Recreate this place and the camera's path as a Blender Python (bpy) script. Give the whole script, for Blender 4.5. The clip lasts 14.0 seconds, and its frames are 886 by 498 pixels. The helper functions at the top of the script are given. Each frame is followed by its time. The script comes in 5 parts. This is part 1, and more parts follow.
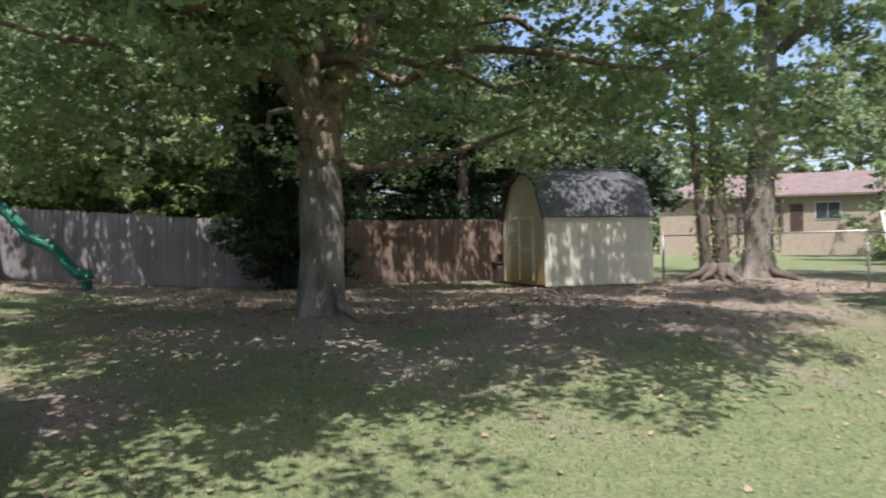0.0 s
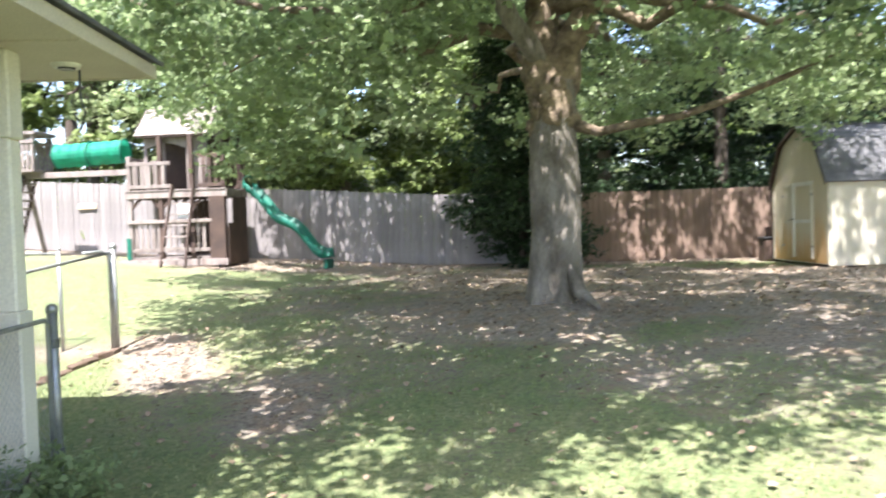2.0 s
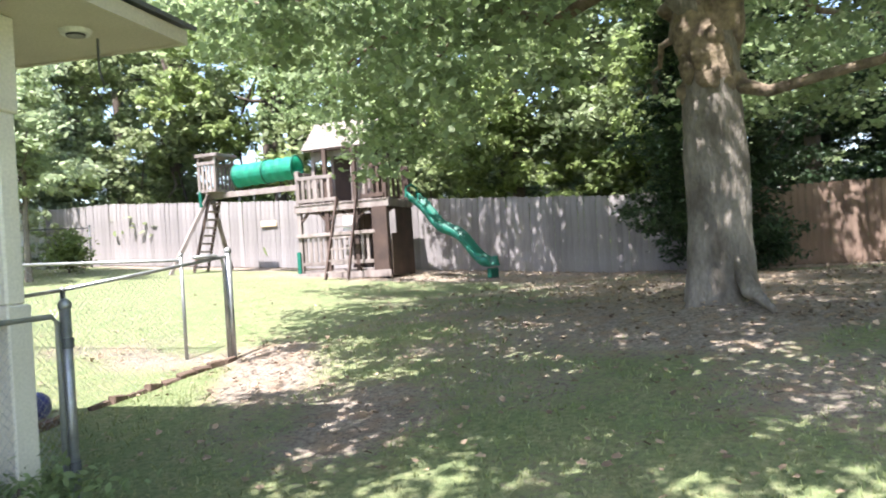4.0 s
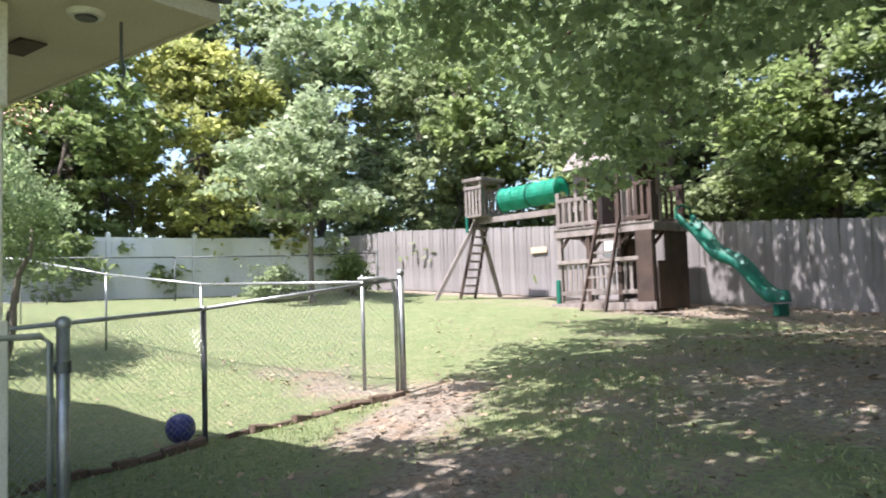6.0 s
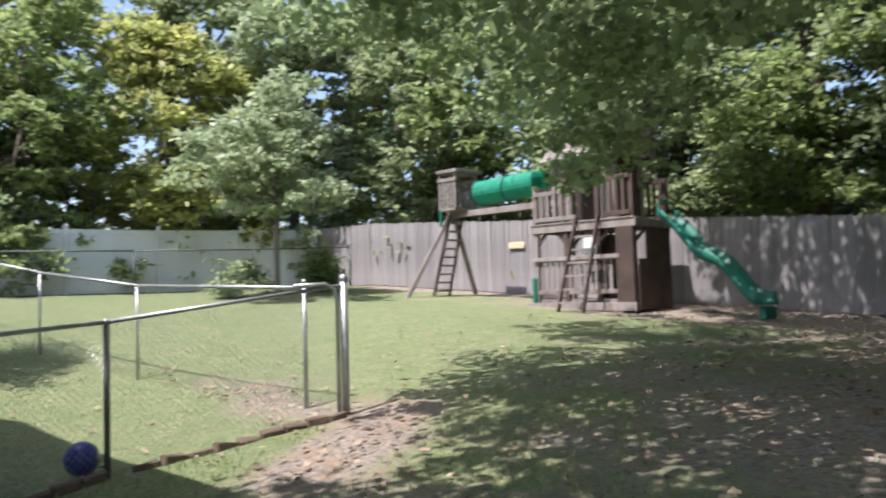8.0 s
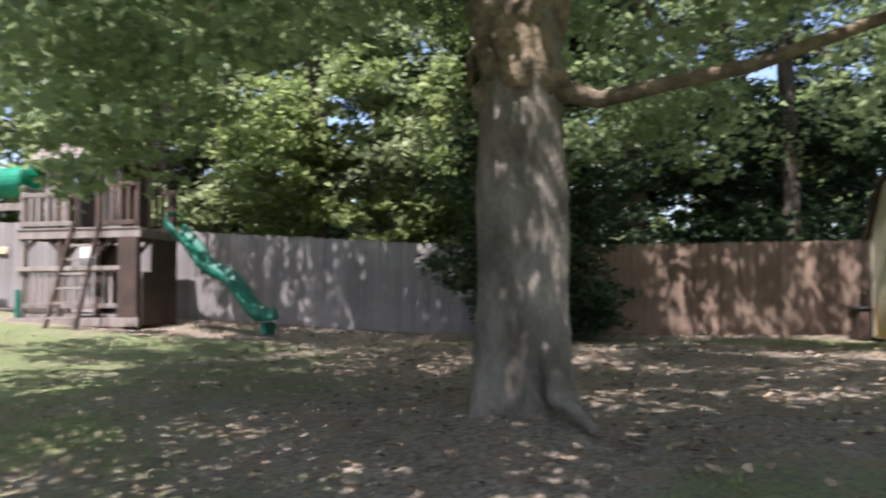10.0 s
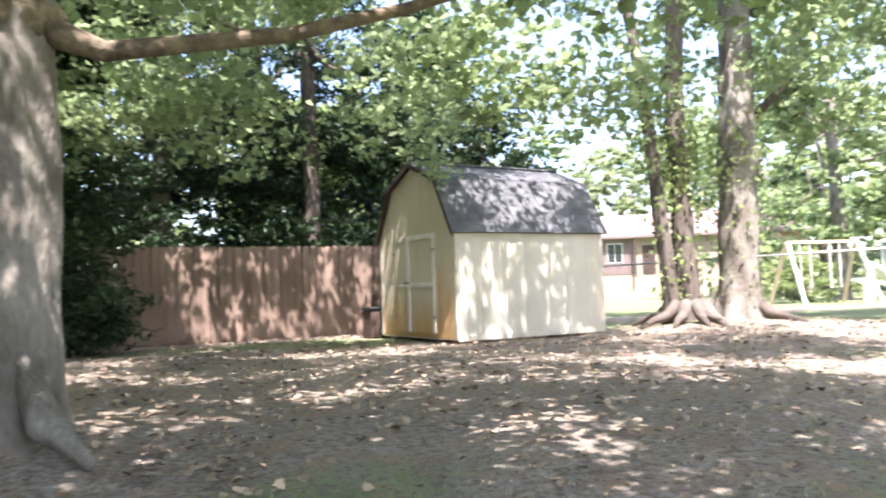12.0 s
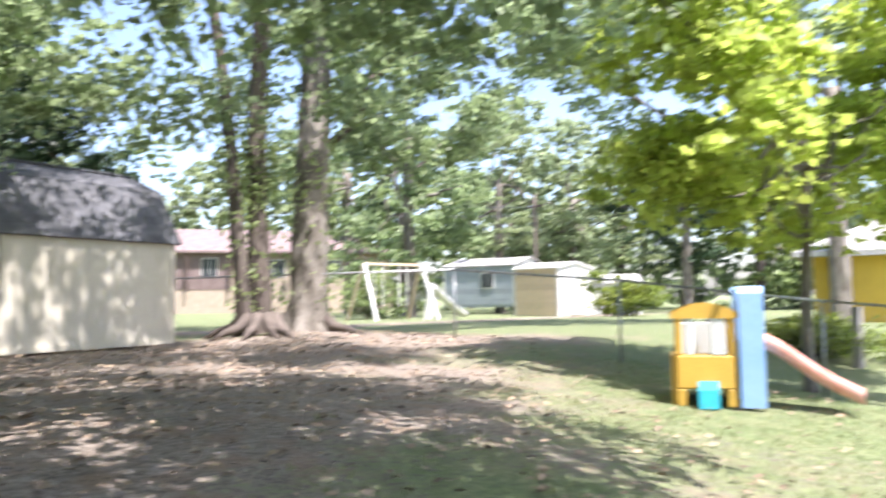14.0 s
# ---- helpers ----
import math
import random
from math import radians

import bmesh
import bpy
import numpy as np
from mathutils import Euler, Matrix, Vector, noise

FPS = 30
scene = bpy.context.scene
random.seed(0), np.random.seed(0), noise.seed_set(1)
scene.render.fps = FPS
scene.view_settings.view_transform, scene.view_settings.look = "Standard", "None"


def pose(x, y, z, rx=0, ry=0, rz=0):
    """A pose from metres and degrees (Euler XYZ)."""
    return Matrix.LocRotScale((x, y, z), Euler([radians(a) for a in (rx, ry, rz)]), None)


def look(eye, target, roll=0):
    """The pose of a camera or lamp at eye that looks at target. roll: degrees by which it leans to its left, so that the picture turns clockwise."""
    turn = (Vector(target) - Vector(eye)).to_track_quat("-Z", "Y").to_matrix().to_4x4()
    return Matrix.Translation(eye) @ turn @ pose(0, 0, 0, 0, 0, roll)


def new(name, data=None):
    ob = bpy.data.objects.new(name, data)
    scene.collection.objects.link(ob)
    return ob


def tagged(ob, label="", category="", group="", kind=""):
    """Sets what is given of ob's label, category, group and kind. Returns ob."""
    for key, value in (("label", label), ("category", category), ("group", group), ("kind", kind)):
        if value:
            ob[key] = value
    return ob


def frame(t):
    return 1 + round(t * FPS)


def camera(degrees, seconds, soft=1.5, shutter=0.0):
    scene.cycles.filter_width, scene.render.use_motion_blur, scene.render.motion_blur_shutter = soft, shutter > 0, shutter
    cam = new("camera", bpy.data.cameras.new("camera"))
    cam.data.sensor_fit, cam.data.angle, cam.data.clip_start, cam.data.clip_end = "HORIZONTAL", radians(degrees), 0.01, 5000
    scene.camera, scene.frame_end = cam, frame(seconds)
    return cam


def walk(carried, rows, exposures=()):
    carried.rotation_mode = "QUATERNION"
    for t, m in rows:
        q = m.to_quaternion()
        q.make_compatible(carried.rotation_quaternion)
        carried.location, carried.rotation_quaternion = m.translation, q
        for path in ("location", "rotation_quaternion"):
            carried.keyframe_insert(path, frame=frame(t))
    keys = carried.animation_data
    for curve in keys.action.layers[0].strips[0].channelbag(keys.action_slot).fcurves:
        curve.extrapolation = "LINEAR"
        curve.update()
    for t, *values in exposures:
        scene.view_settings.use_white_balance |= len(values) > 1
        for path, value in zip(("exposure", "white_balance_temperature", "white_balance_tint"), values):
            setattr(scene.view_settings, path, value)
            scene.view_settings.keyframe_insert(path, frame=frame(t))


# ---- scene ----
cam = camera(59.4, 14.0, 1.9, 0.5)
PATH = [
    (0, (0.791, 1.398, 1.439), (0.543, 3.383, 1.427), -0.9),
    (0.5, (0.749, 1.789, 1.456), (0.391, 3.756, 1.46), -0.9),
    (1, (0.698, 2.171, 1.489), (0.332, 4.137, 1.516), -1.9),
    (1.5, (0.609, 2.553, 1.475), (0.053, 4.474, 1.494), -1.4),
    (2, (0.522, 2.873, 1.459), (-0.327, 4.683, 1.395), -1.8),
    (2.5, (0.51, 3.106, 1.445), (-0.439, 4.865, 1.363), -1.7),
    (2.7, (0.499, 3.211, 1.428), (-0.516, 4.934, 1.36), -1.4),
    (4.8, (0.762, 5.384, 1.026), (-0.752, 6.687, 1.129), -0.6),
    (5, (0.72, 5.609, 1.03), (-0.864, 6.818, 1.195), 1.8),
    (5.5, (0.606, 6.086, 1.032), (-1.113, 7.099, 1.172), 0.2),
    (6, (0.469, 6.566, 1.023), (-1.331, 7.427, 1.152), -1.9),
    (6.5, (0.328, 6.943, 1.05), (-1.526, 7.675, 1.213), -2.2),
    (7, (0.141, 7.263, 1.119), (-1.761, 7.847, 1.324), 1.1),
    (7.2, (0.023, 7.352, 1.135), (-1.878, 7.955, 1.291), 0.0),
    (9.3, (-0.257, 7.14, 1.281), (-1.573, 8.645, 1.345), -2.2),
    (9.5, (-0.258, 7.199, 1.291), (-1.48, 8.782, 1.325), -2.2),
    (10, (-0.267, 7.401, 1.247), (-1.217, 9.158, 1.357), -0.5),
    (10.5, (-0.204, 7.598, 1.24), (-0.908, 9.469, 1.305), -0.6),
    (11, (-0.179, 7.753, 1.256), (-0.617, 9.703, 1.325), -0.5),
    (11.5, (-0.288, 7.969, 1.219), (-0.4, 9.962, 1.336), -2.0),
    (12, (-0.413, 8.148, 1.152), (-0.215, 10.135, 1.264), -2.0),
    (12.5, (-0.351, 8.232, 1.205), (-0.044, 10.205, 1.312), -1.4),
    (13, (-0.233, 8.231, 1.214), (0.273, 10.163, 1.319), -1.2),
    (13.5, (-0.165, 8.144, 1.195), (0.641, 9.974, 1.251), -0.8),
    (14, (-0.078, 7.751, 1.081), (1.052, 9.396, 1.21), -0.8),
]
EXPOSURES = [(0, 0.62, 6250, 17), (0.5, 0.95, 6230, 17), (1.0, 1.42, 6230, 17), (1.3, 1.68, 6230, 17), (2.0, 2.12, 6250, 17), (2.7, 2.12, 6250, 17), (5.0, 1.68, 6230, 18), (6.0, 1.45, 6200, 18), (7.2, 1.27, 6200, 18),
             (9.3, 0.55, 6250, 20), (9.8, 0.87, 6280, 21), (10.5, 1.95, 6300, 22), (11.2, 2.33, 6300, 22), (12.5, 2.22, 6270, 22), (14.0, 1.62, 6180, 21)]
walk(cam, [(t, look(eye, target, roll)) for t, eye, target, roll in PATH], EXPOSURES)


# ---- light ----
world = bpy.data.worlds.new("world")
scene.world = world
world.use_nodes = True
wn = world.node_tree.nodes
sky = wn.new("ShaderNodeTexSky")
sky.sky_type, sky.sun_disc = "NISHITA", False
SUN_DIR = Vector((0.08, -0.43, 0.9)).normalized()
sky.sun_elevation = math.asin(SUN_DIR.z)
sky.sun_rotation = math.atan2(SUN_DIR.x, SUN_DIR.y)
sky.dust_density, sky.air_density = 2.0, 1.0
world.node_tree.links.new(sky.outputs[0], wn["Background"].inputs[0])
wn["Background"].inputs[1].default_value = 0.14
sun = new("sun", bpy.data.lights.new("sun", "SUN"))
sun.data.energy, sun.data.angle, sun.data.color = 5.0, radians(0.55), (1.0, 0.965, 0.91)
sun.matrix_world = look(SUN_DIR * 50, (0, 0, 0))


# ---- materials ----
def material(name, colour, other=None, scale=4.0, rough=0.8, metal=0.0, bump=0.2, fine=60.0, stretch=(1, 1, 1), through_light=0.0, vary=0.12, island=False, spec=0.4, grain=0.5, stain=None):
    """Two tones mixed by a large and a fine noise, with relief and a per-object tone."""
    m = bpy.data.materials.new(name)
    m.use_nodes = True
    nt = m.node_tree
    n, l = nt.nodes, nt.links
    b = n["Principled BSDF"]
    b.inputs["Roughness"].default_value, b.inputs["Metallic"].default_value = rough, metal
    b.inputs["Specular IOR Level"].default_value = spec
    tc, mp = n.new("ShaderNodeTexCoord"), n.new("ShaderNodeMapping")
    mp.inputs["Scale"].default_value = stretch
    l.new(tc.outputs["Object"], mp.inputs[0])
    n1, n2 = n.new("ShaderNodeTexNoise"), n.new("ShaderNodeTexNoise")
    n1.inputs["Scale"].default_value, n1.inputs["Detail"].default_value = scale, 5
    n2.inputs["Scale"].default_value, n2.inputs["Detail"].default_value = fine, 3
    l.new(mp.outputs[0], n1.inputs[0]); l.new(mp.outputs[0], n2.inputs[0])
    ramp = n.new("ShaderNodeMapRange")
    ramp.inputs[1].default_value, ramp.inputs[2].default_value = 0.32, 0.68
    l.new(n1.outputs[0], ramp.inputs[0])
    mix = n.new("ShaderNodeMix"); mix.data_type = "RGBA"
    other = other or tuple(c * 0.7 for c in colour)
    mix.inputs[6].default_value, mix.inputs[7].default_value = (*colour, 1), (*other, 1)
    l.new(ramp.outputs[0], mix.inputs[0])
    base = mix.outputs[2]
    if stain:
        # rusty splash marks, ragged, on the lowest half metre
        sx = n.new("ShaderNodeSeparateXYZ"); l.new(tc.outputs["Object"], sx.inputs[0])
        up = n.new("ShaderNodeMath"); up.operation = "MULTIPLY_ADD"; up.inputs[1].default_value = 0.9
        l.new(n1.outputs[0], up.inputs[0])
        neg = n.new("ShaderNodeMath"); neg.operation = "MULTIPLY"; neg.inputs[1].default_value = -0.55
        l.new(sx.outputs[2], neg.inputs[0]); l.new(neg.outputs[0], up.inputs[2])
        mr = n.new("ShaderNodeMapRange"); mr.inputs[1].default_value, mr.inputs[2].default_value = 0.0, 0.4
        mr.inputs[4].default_value = 0.75
        l.new(up.outputs[0], mr.inputs[0])
        sm = n.new("ShaderNodeMix"); sm.data_type = "RGBA"
        sm.inputs[7].default_value = (*stain, 1)
        l.new(mr.outputs[0], sm.inputs[0]); l.new(base, sm.inputs[6])
        base = sm.outputs[2]
    add = n.new("ShaderNodeMath"); add.operation = "MULTIPLY_ADD"
    add.inputs[1].default_value, add.inputs[2].default_value = grain, 1 - grain / 2
    l.new(n2.outputs[0], add.inputs[0])
    info = n.new("ShaderNodeNewGeometry") if island else n.new("ShaderNodeObjectInfo")
    rnd = info.outputs["Random Per Island"] if island else info.outputs["Random"]
    ma = n.new("ShaderNodeMath"); ma.operation = "MULTIPLY_ADD"
    ma.inputs[1].default_value, ma.inputs[2].default_value = 2 * vary, 1 - vary
    l.new(rnd, ma.inputs[0])
    mu = n.new("ShaderNodeMath"); mu.operation = "MULTIPLY"
    l.new(add.outputs[0], mu.inputs[0]); l.new(ma.outputs[0], mu.inputs[1])
    sc = n.new("ShaderNodeVectorMath"); sc.operation = "SCALE"
    l.new(base, sc.inputs[0]); l.new(mu.outputs[0], sc.inputs["Scale"])
    l.new(sc.outputs[0], b.inputs["Base Color"])
    if bump:
        bp = n.new("ShaderNodeBump")
        bp.inputs["Strength"].default_value, bp.inputs["Distance"].default_value = bump, 0.02
        l.new(n2.outputs[0], bp.inputs["Height"]); l.new(bp.outputs[0], b.inputs["Normal"])
    if through_light:
        tr = n.new("ShaderNodeBsdfTranslucent")
        l.new(sc.outputs[0], tr.inputs[0])
        ms = n.new("ShaderNodeMixShader"); ms.inputs[0].default_value = through_light
        l.new(b.outputs[0], ms.inputs[1]); l.new(tr.outputs[0], ms.inputs[2])
        l.new(ms.outputs[0], n["Material Output"].inputs[0])
    return m


def leafy(name, a, b, vary=0.35, t=0.5):
    return material(name, a, b, scale=0.6, rough=0.45, bump=0, fine=3, through_light=t, vary=vary, island=True, spec=0.35)


BARK = material("bark_grey", (0.25, 0.225, 0.188), (0.1, 0.085, 0.066), 3.4, 0.95, bump=1.0, fine=26, stretch=(1.2, 1.2, 0.55), grain=1.0)
BARK_KNOT = material("knotty_bark", (0.25, 0.195, 0.13), (0.09, 0.068, 0.048), 7.0, 0.95, bump=1.0, fine=22, grain=1.1)
BARK_DARK = material("bark_brown", (0.14, 0.115, 0.095), (0.07, 0.055, 0.045), 3, 0.95, bump=1.0, fine=18, stretch=(1, 1, 0.25), grain=1.0)
LEAF_MAPLE = leafy("leaf_maple", (0.32, 0.405, 0.205), (0.215, 0.28, 0.137), t=0.61)
LEAF_BRIGHT = leafy("leaf_bright", (0.31, 0.38, 0.15), (0.21, 0.28, 0.11), t=0.55)
LEAF_YELLOW = leafy("leaf_yellow", (0.44, 0.45, 0.15), (0.33, 0.38, 0.14), t=0.55)
LEAF_DARK = leafy("leaf_cedar", (0.05, 0.085, 0.038), (0.028, 0.055, 0.024), t=0.25)
LEAF_PALE = leafy("leaf_pale", (0.37, 0.43, 0.25), (0.26, 0.33, 0.18))
LEAF_LIME = leafy("leaf_lime", (0.5, 0.58, 0.12), (0.38, 0.48, 0.1), t=0.62)
LEAF_FAR = leafy("leaf_far", (0.34, 0.4, 0.21), (0.23, 0.28, 0.14), t=0.58)
LEAF_HEDGE = leafy("leaf_hedge", (0.26, 0.3, 0.05), (0.15, 0.22, 0.04))
FENCE_GREY = material("weathered_grey_boards", (0.30, 0.28, 0.275), (0.19, 0.175, 0.172), 2.5, 0.9, bump=0.5, fine=30, stretch=(3, 3, 0.35), vary=0.14)
FENCE_BROWN = material("weathered_brown_boards", (0.27, 0.19, 0.145), (0.155, 0.11, 0.083), 2.5, 0.9, bump=0.5, fine=30, stretch=(3, 3, 0.35), vary=0.18)
WOOD_PLAY = material("playset_timber", (0.27, 0.235, 0.215), (0.165, 0.135, 0.12), 3, 0.85, bump=0.5, fine=40, stretch=(2, 2, 0.4), vary=0.15)
WOOD_DARK = material("dark_brown_timber", (0.085, 0.055, 0.042), (0.05, 0.034, 0.028), 3, 0.8, bump=0.4, fine=40)
SHINGLE = material("grey_shingle", (0.15, 0.15, 0.155), (0.085, 0.087, 0.093), 5, 0.95, bump=0.8, fine=150, vary=0.2)
SHED_PAINT = material("tan_shed_paint", (0.57, 0.53, 0.43), (0.51, 0.47, 0.37), 1.6, 0.75, bump=0.25, fine=70, stretch=(2, 2, 0.3), vary=0.025)
SHED_STAIN = material("tan_paint_mud_stained", (0.57, 0.52, 0.4), (0.52, 0.46, 0.34), 1.6, 0.8, bump=0.25, fine=70, stretch=(2, 2, 0.5), vary=0.03, stain=(0.55, 0.3, 0.09))
WHITE = material("white_trim_paint", (0.72, 0.71, 0.67), (0.6, 0.59, 0.55), 4, 0.6, bump=0.1)
VINYL = material("white_vinyl", (0.66, 0.68, 0.66), (0.6, 0.62, 0.6), 1, 0.45, bump=0.03, vary=0.03)
STEEL = material("galvanised_steel", (0.42, 0.43, 0.43), (0.28, 0.29, 0.29), 8, 0.45, metal=0.7, bump=0.1)
STEEL_DARK = material("dull_dark_steel", (0.13, 0.14, 0.14), (0.08, 0.085, 0.085), 8, 0.55, metal=0.5, bump=0.1)
GREEN_PLASTIC = material("green_slide_plastic", (0.006, 0.13, 0.088), (0.005, 0.1, 0.067), 3, 0.5, bump=0.02)
GREEN_TARP = material("faded_green_canvas", (0.04, 0.5, 0.33), (0.06, 0.42, 0.29), 5, 0.6, bump=0.2, through_light=0.3)
HOUSE_PAINT = material("cream_soffit_paint", (0.58, 0.53, 0.42), (0.52, 0.47, 0.37), 2, 0.7, bump=0.1)
COLUMN_PAINT = material("off_white_column_paint", (0.7, 0.67, 0.58), (0.63, 0.6, 0.51), 2, 0.6, bump=0.1)
BIN_BLACK = material("black_bin_plastic", (0.02, 0.022, 0.022), (0.03, 0.03, 0.03), 4, 0.45, bump=0.05)
BALL_BLUE = material("blue_rubber", (0.03, 0.04, 0.2), (0.025, 0.03, 0.16), 6, 0.35, bump=0.02)
YELLOW_PLASTIC = material("orange_yellow_plastic", (0.62, 0.38, 0.07), (0.55, 0.33, 0.06), 3, 0.4, bump=0.02)
BLUE_PLASTIC = material("pale_blue_plastic", (0.25, 0.43, 0.72), (0.3, 0.48, 0.74), 3, 0.4, bump=0.02)
RED_PLASTIC = material("sun_faded_red_plastic", (0.8, 0.3, 0.22), (0.85, 0.55, 0.48), 3, 0.4, bump=0.02)
TEAL_PLASTIC = material("teal_plastic", (0.03, 0.35, 0.42), (0.03, 0.3, 0.36), 3, 0.4, bump=0.02)
BEIGE = material("beige_siding", (0.6, 0.47, 0.32), (0.54, 0.42, 0.29), 3, 0.7, bump=0.1)
BRICK_TAN = material("tan_brick", (0.38, 0.31, 0.24), (0.31, 0.25, 0.19), 3, 0.9, bump=0.4, fine=50)
ROOF_BROWN = material("brown_roof", (0.23, 0.17, 0.155), (0.16, 0.12, 0.11), 2, 0.9, bump=0.5, fine=60)
ROOF_GREY = material("light_grey_roof", (0.4, 0.39, 0.37), (0.32, 0.31, 0.3), 2, 0.9, bump=0.5, fine=60)
YELLOW_HOUSE = material("yellow_siding", (0.62, 0.42, 0.06), (0.55, 0.37, 0.05), 2, 0.75, bump=0.1)
GREY_SIDING = material("blue_grey_siding", (0.3, 0.34, 0.36), (0.26, 0.3, 0.32), 2, 0.7, bump=0.1)
GLASS_DARK = material("dark_window_glass", (0.04, 0.05, 0.055), (0.03, 0.035, 0.04), 2, 0.08, bump=0, spec=0.8)
EARTH = material("dark_damp_soil", (0.13, 0.09, 0.065), (0.08, 0.055, 0.04), 5, 0.95, bump=0.8, fine=40)
LITTER = material("dry_leaf", (0.36, 0.27, 0.18), (0.17, 0.12, 0.08), 1, 0.8, bump=0, fine=6, vary=0.5, island=True)
GRASS_BLADE = material("grass_blade", (0.22, 0.28, 0.11), (0.3, 0.31, 0.15), 0.5, 0.6, bump=0, fine=4, through_light=0.4, vary=0.35, island=True)


def ground_material():
    m = bpy.data.materials.new("lawn_and_bare_earth")
    m.use_nodes = True
    nt = m.node_tree
    n, l = nt.nodes, nt.links
    b = n["Principled BSDF"]
    b.inputs["Roughness"].default_value = 0.95
    b.inputs["Specular IOR Level"].default_value = 0.15
    at = n.new("ShaderNodeAttribute"); at.attribute_name = "bare"
    geo = n.new("ShaderNodeNewGeometry")
    def noise_at(scale, detail=6):
        k = n.new("ShaderNodeTexNoise"); k.inputs["Scale"].default_value, k.inputs["Detail"].default_value = scale, detail
        l.new(geo.outputs["Position"], k.inputs[0]); return k.outputs[0]
    def math_(op, a, c, d=None):
        k = n.new("ShaderNodeMath"); k.operation = op
        for i, v in enumerate((a, c, d)):
            if v is None: continue
            if isinstance(v, (int, float)): k.inputs[i].default_value = v
            else: l.new(v, k.inputs[i])
        return k.outputs[0]
    def mixc(f, a, c):
        k = n.new("ShaderNodeMix"); k.data_type = "RGBA"
        l.new(f, k.inputs[0])
        for i, v in ((6, a), (7, c)):
            if isinstance(v, tuple): k.inputs[i].default_value = (*v, 1)
            else: l.new(v, k.inputs[i])
        return k.outputs[2]
    def ramp(v, lo, hi):
        k = n.new("ShaderNodeMapRange"); k.inputs[1].default_value, k.inputs[2].default_value = lo, hi
        l.new(v, k.inputs[0]); return k.outputs[0]
    big, mid, fine, tiny = noise_at(0.7), noise_at(3.5), noise_at(22), noise_at(110, 3)
    grass = mixc(ramp(mid, 0.35, 0.65), (0.235, 0.285, 0.13), (0.32, 0.325, 0.175))
    grass = mixc(ramp(fine, 0.35, 0.7), grass, (0.14, 0.185, 0.085))
    earth = mixc(ramp(fine, 0.35, 0.65), (0.44, 0.375, 0.305), (0.22, 0.183, 0.147))
    earth = mixc(ramp(mid, 0.5, 0.68), earth, (0.36, 0.265, 0.19))
    crumbs = noise_at(48, 2)
    earth = mixc(ramp(crumbs, 0.62, 0.7), earth, (0.1, 0.078, 0.06))
    f = math_("ADD", at.outputs["Fac"], math_("MULTIPLY_ADD", big, 1.3, -0.62))
    f = math_("ADD", f, math_("MULTIPLY_ADD", fine, 1.1, -0.55))
    col = mixc(ramp(f, 0.35, 0.65), grass, earth)
    sc = n.new("ShaderNodeVectorMath"); sc.operation = "SCALE"
    l.new(col, sc.inputs[0]); l.new(math_("MULTIPLY_ADD", tiny, 0.9, 0.55), sc.inputs["Scale"])
    l.new(sc.outputs[0], b.inputs["Base Color"])
    bp = n.new("ShaderNodeBump"); bp.inputs["Strength"].default_value, bp.inputs["Distance"].default_value = 0.9, 0.04
    l.new(math_("ADD", fine, tiny), bp.inputs["Height"]); l.new(bp.outputs[0], b.inputs["Normal"])
    return m


GROUND = ground_material()


# ---- helpers for building ----
def smooth(a):
    a = min(1.0, max(0.0, a))
    return a * a * (3 - 2 * a)


MAPLE = (-2.42, 12.55)
TRIO = (5.9, 21.2)
BACK_A, BACK_B = Vector((-24.3, 14.81)), Vector((3.6, 25.4))       # line of the board fence
ALONG = (BACK_B - BACK_A).normalized()


def rise(x, y):
    """Height of the ground."""
    near = -0.3 + 0.68 * smooth((y - 5.5) / 8.0)
    z = near + (max(near, 0.3) - near) * smooth((-x - 9.0) / 8.0) + 0.07 * min(14.0, max(0.0, -x - 8.0))
    z -= 0.45 * smooth((x - 1.0) / 6.0) * smooth((18.5 - y) / 6.0)
    z -= 0.2 * smooth((x - 7.0) / 4.0) * smooth((19.0 - y) / 5.0)
    z -= 0.01 * max(0.0, min(40, x - 8))
    for (cx, cy), h, r in ((MAPLE, 0.12, 0.9), (TRIO, 0.16, 1.6)):
        z += h * math.exp(-((x - cx) ** 2 + (y - cy) ** 2) / (r * r))
    return z


def mesh_of(name, bm, mat):
    me = bpy.data.meshes.new(name)
    bm.normal_update()
    bm.to_mesh(me)
    bm.free()
    me.materials.append(mat)
    return me


def part(name, bm, mat, parent=None, label="", kind="", shade=False):
    ob = new(name, mesh_of(name, bm, mat))
    if shade:
        for p in ob.data.polygons:
            p.use_smooth = True
    if parent:
        ob.parent = parent
    return tagged(ob, label=label, kind=kind)


def thing(name, m, label, category, group=""):
    ob = new(name)
    ob.matrix_world = m
    return tagged(ob, label, category, group)


def box(bm, x0, x1, y0, y1, z0, z1, bevel=0.0, m=None):
    c = bmesh.ops.create_cube(bm, size=1.0)
    vs = c["verts"]
    for v in vs:
        v.co = Vector((x0 + (v.co.x + 0.5) * (x1 - x0), y0 + (v.co.y + 0.5) * (y1 - y0), z0 + (v.co.z + 0.5) * (z1 - z0)))
    if bevel:
        es = list({e for v in vs for e in v.link_edges})
        r = bmesh.ops.bevel(bm, geom=es, offset=bevel, segments=1, affect="EDGES")
        vs = [v for v in r["verts"]]
    if m is not None:
        bmesh.ops.transform(bm, matrix=m, verts=vs)
    return bm


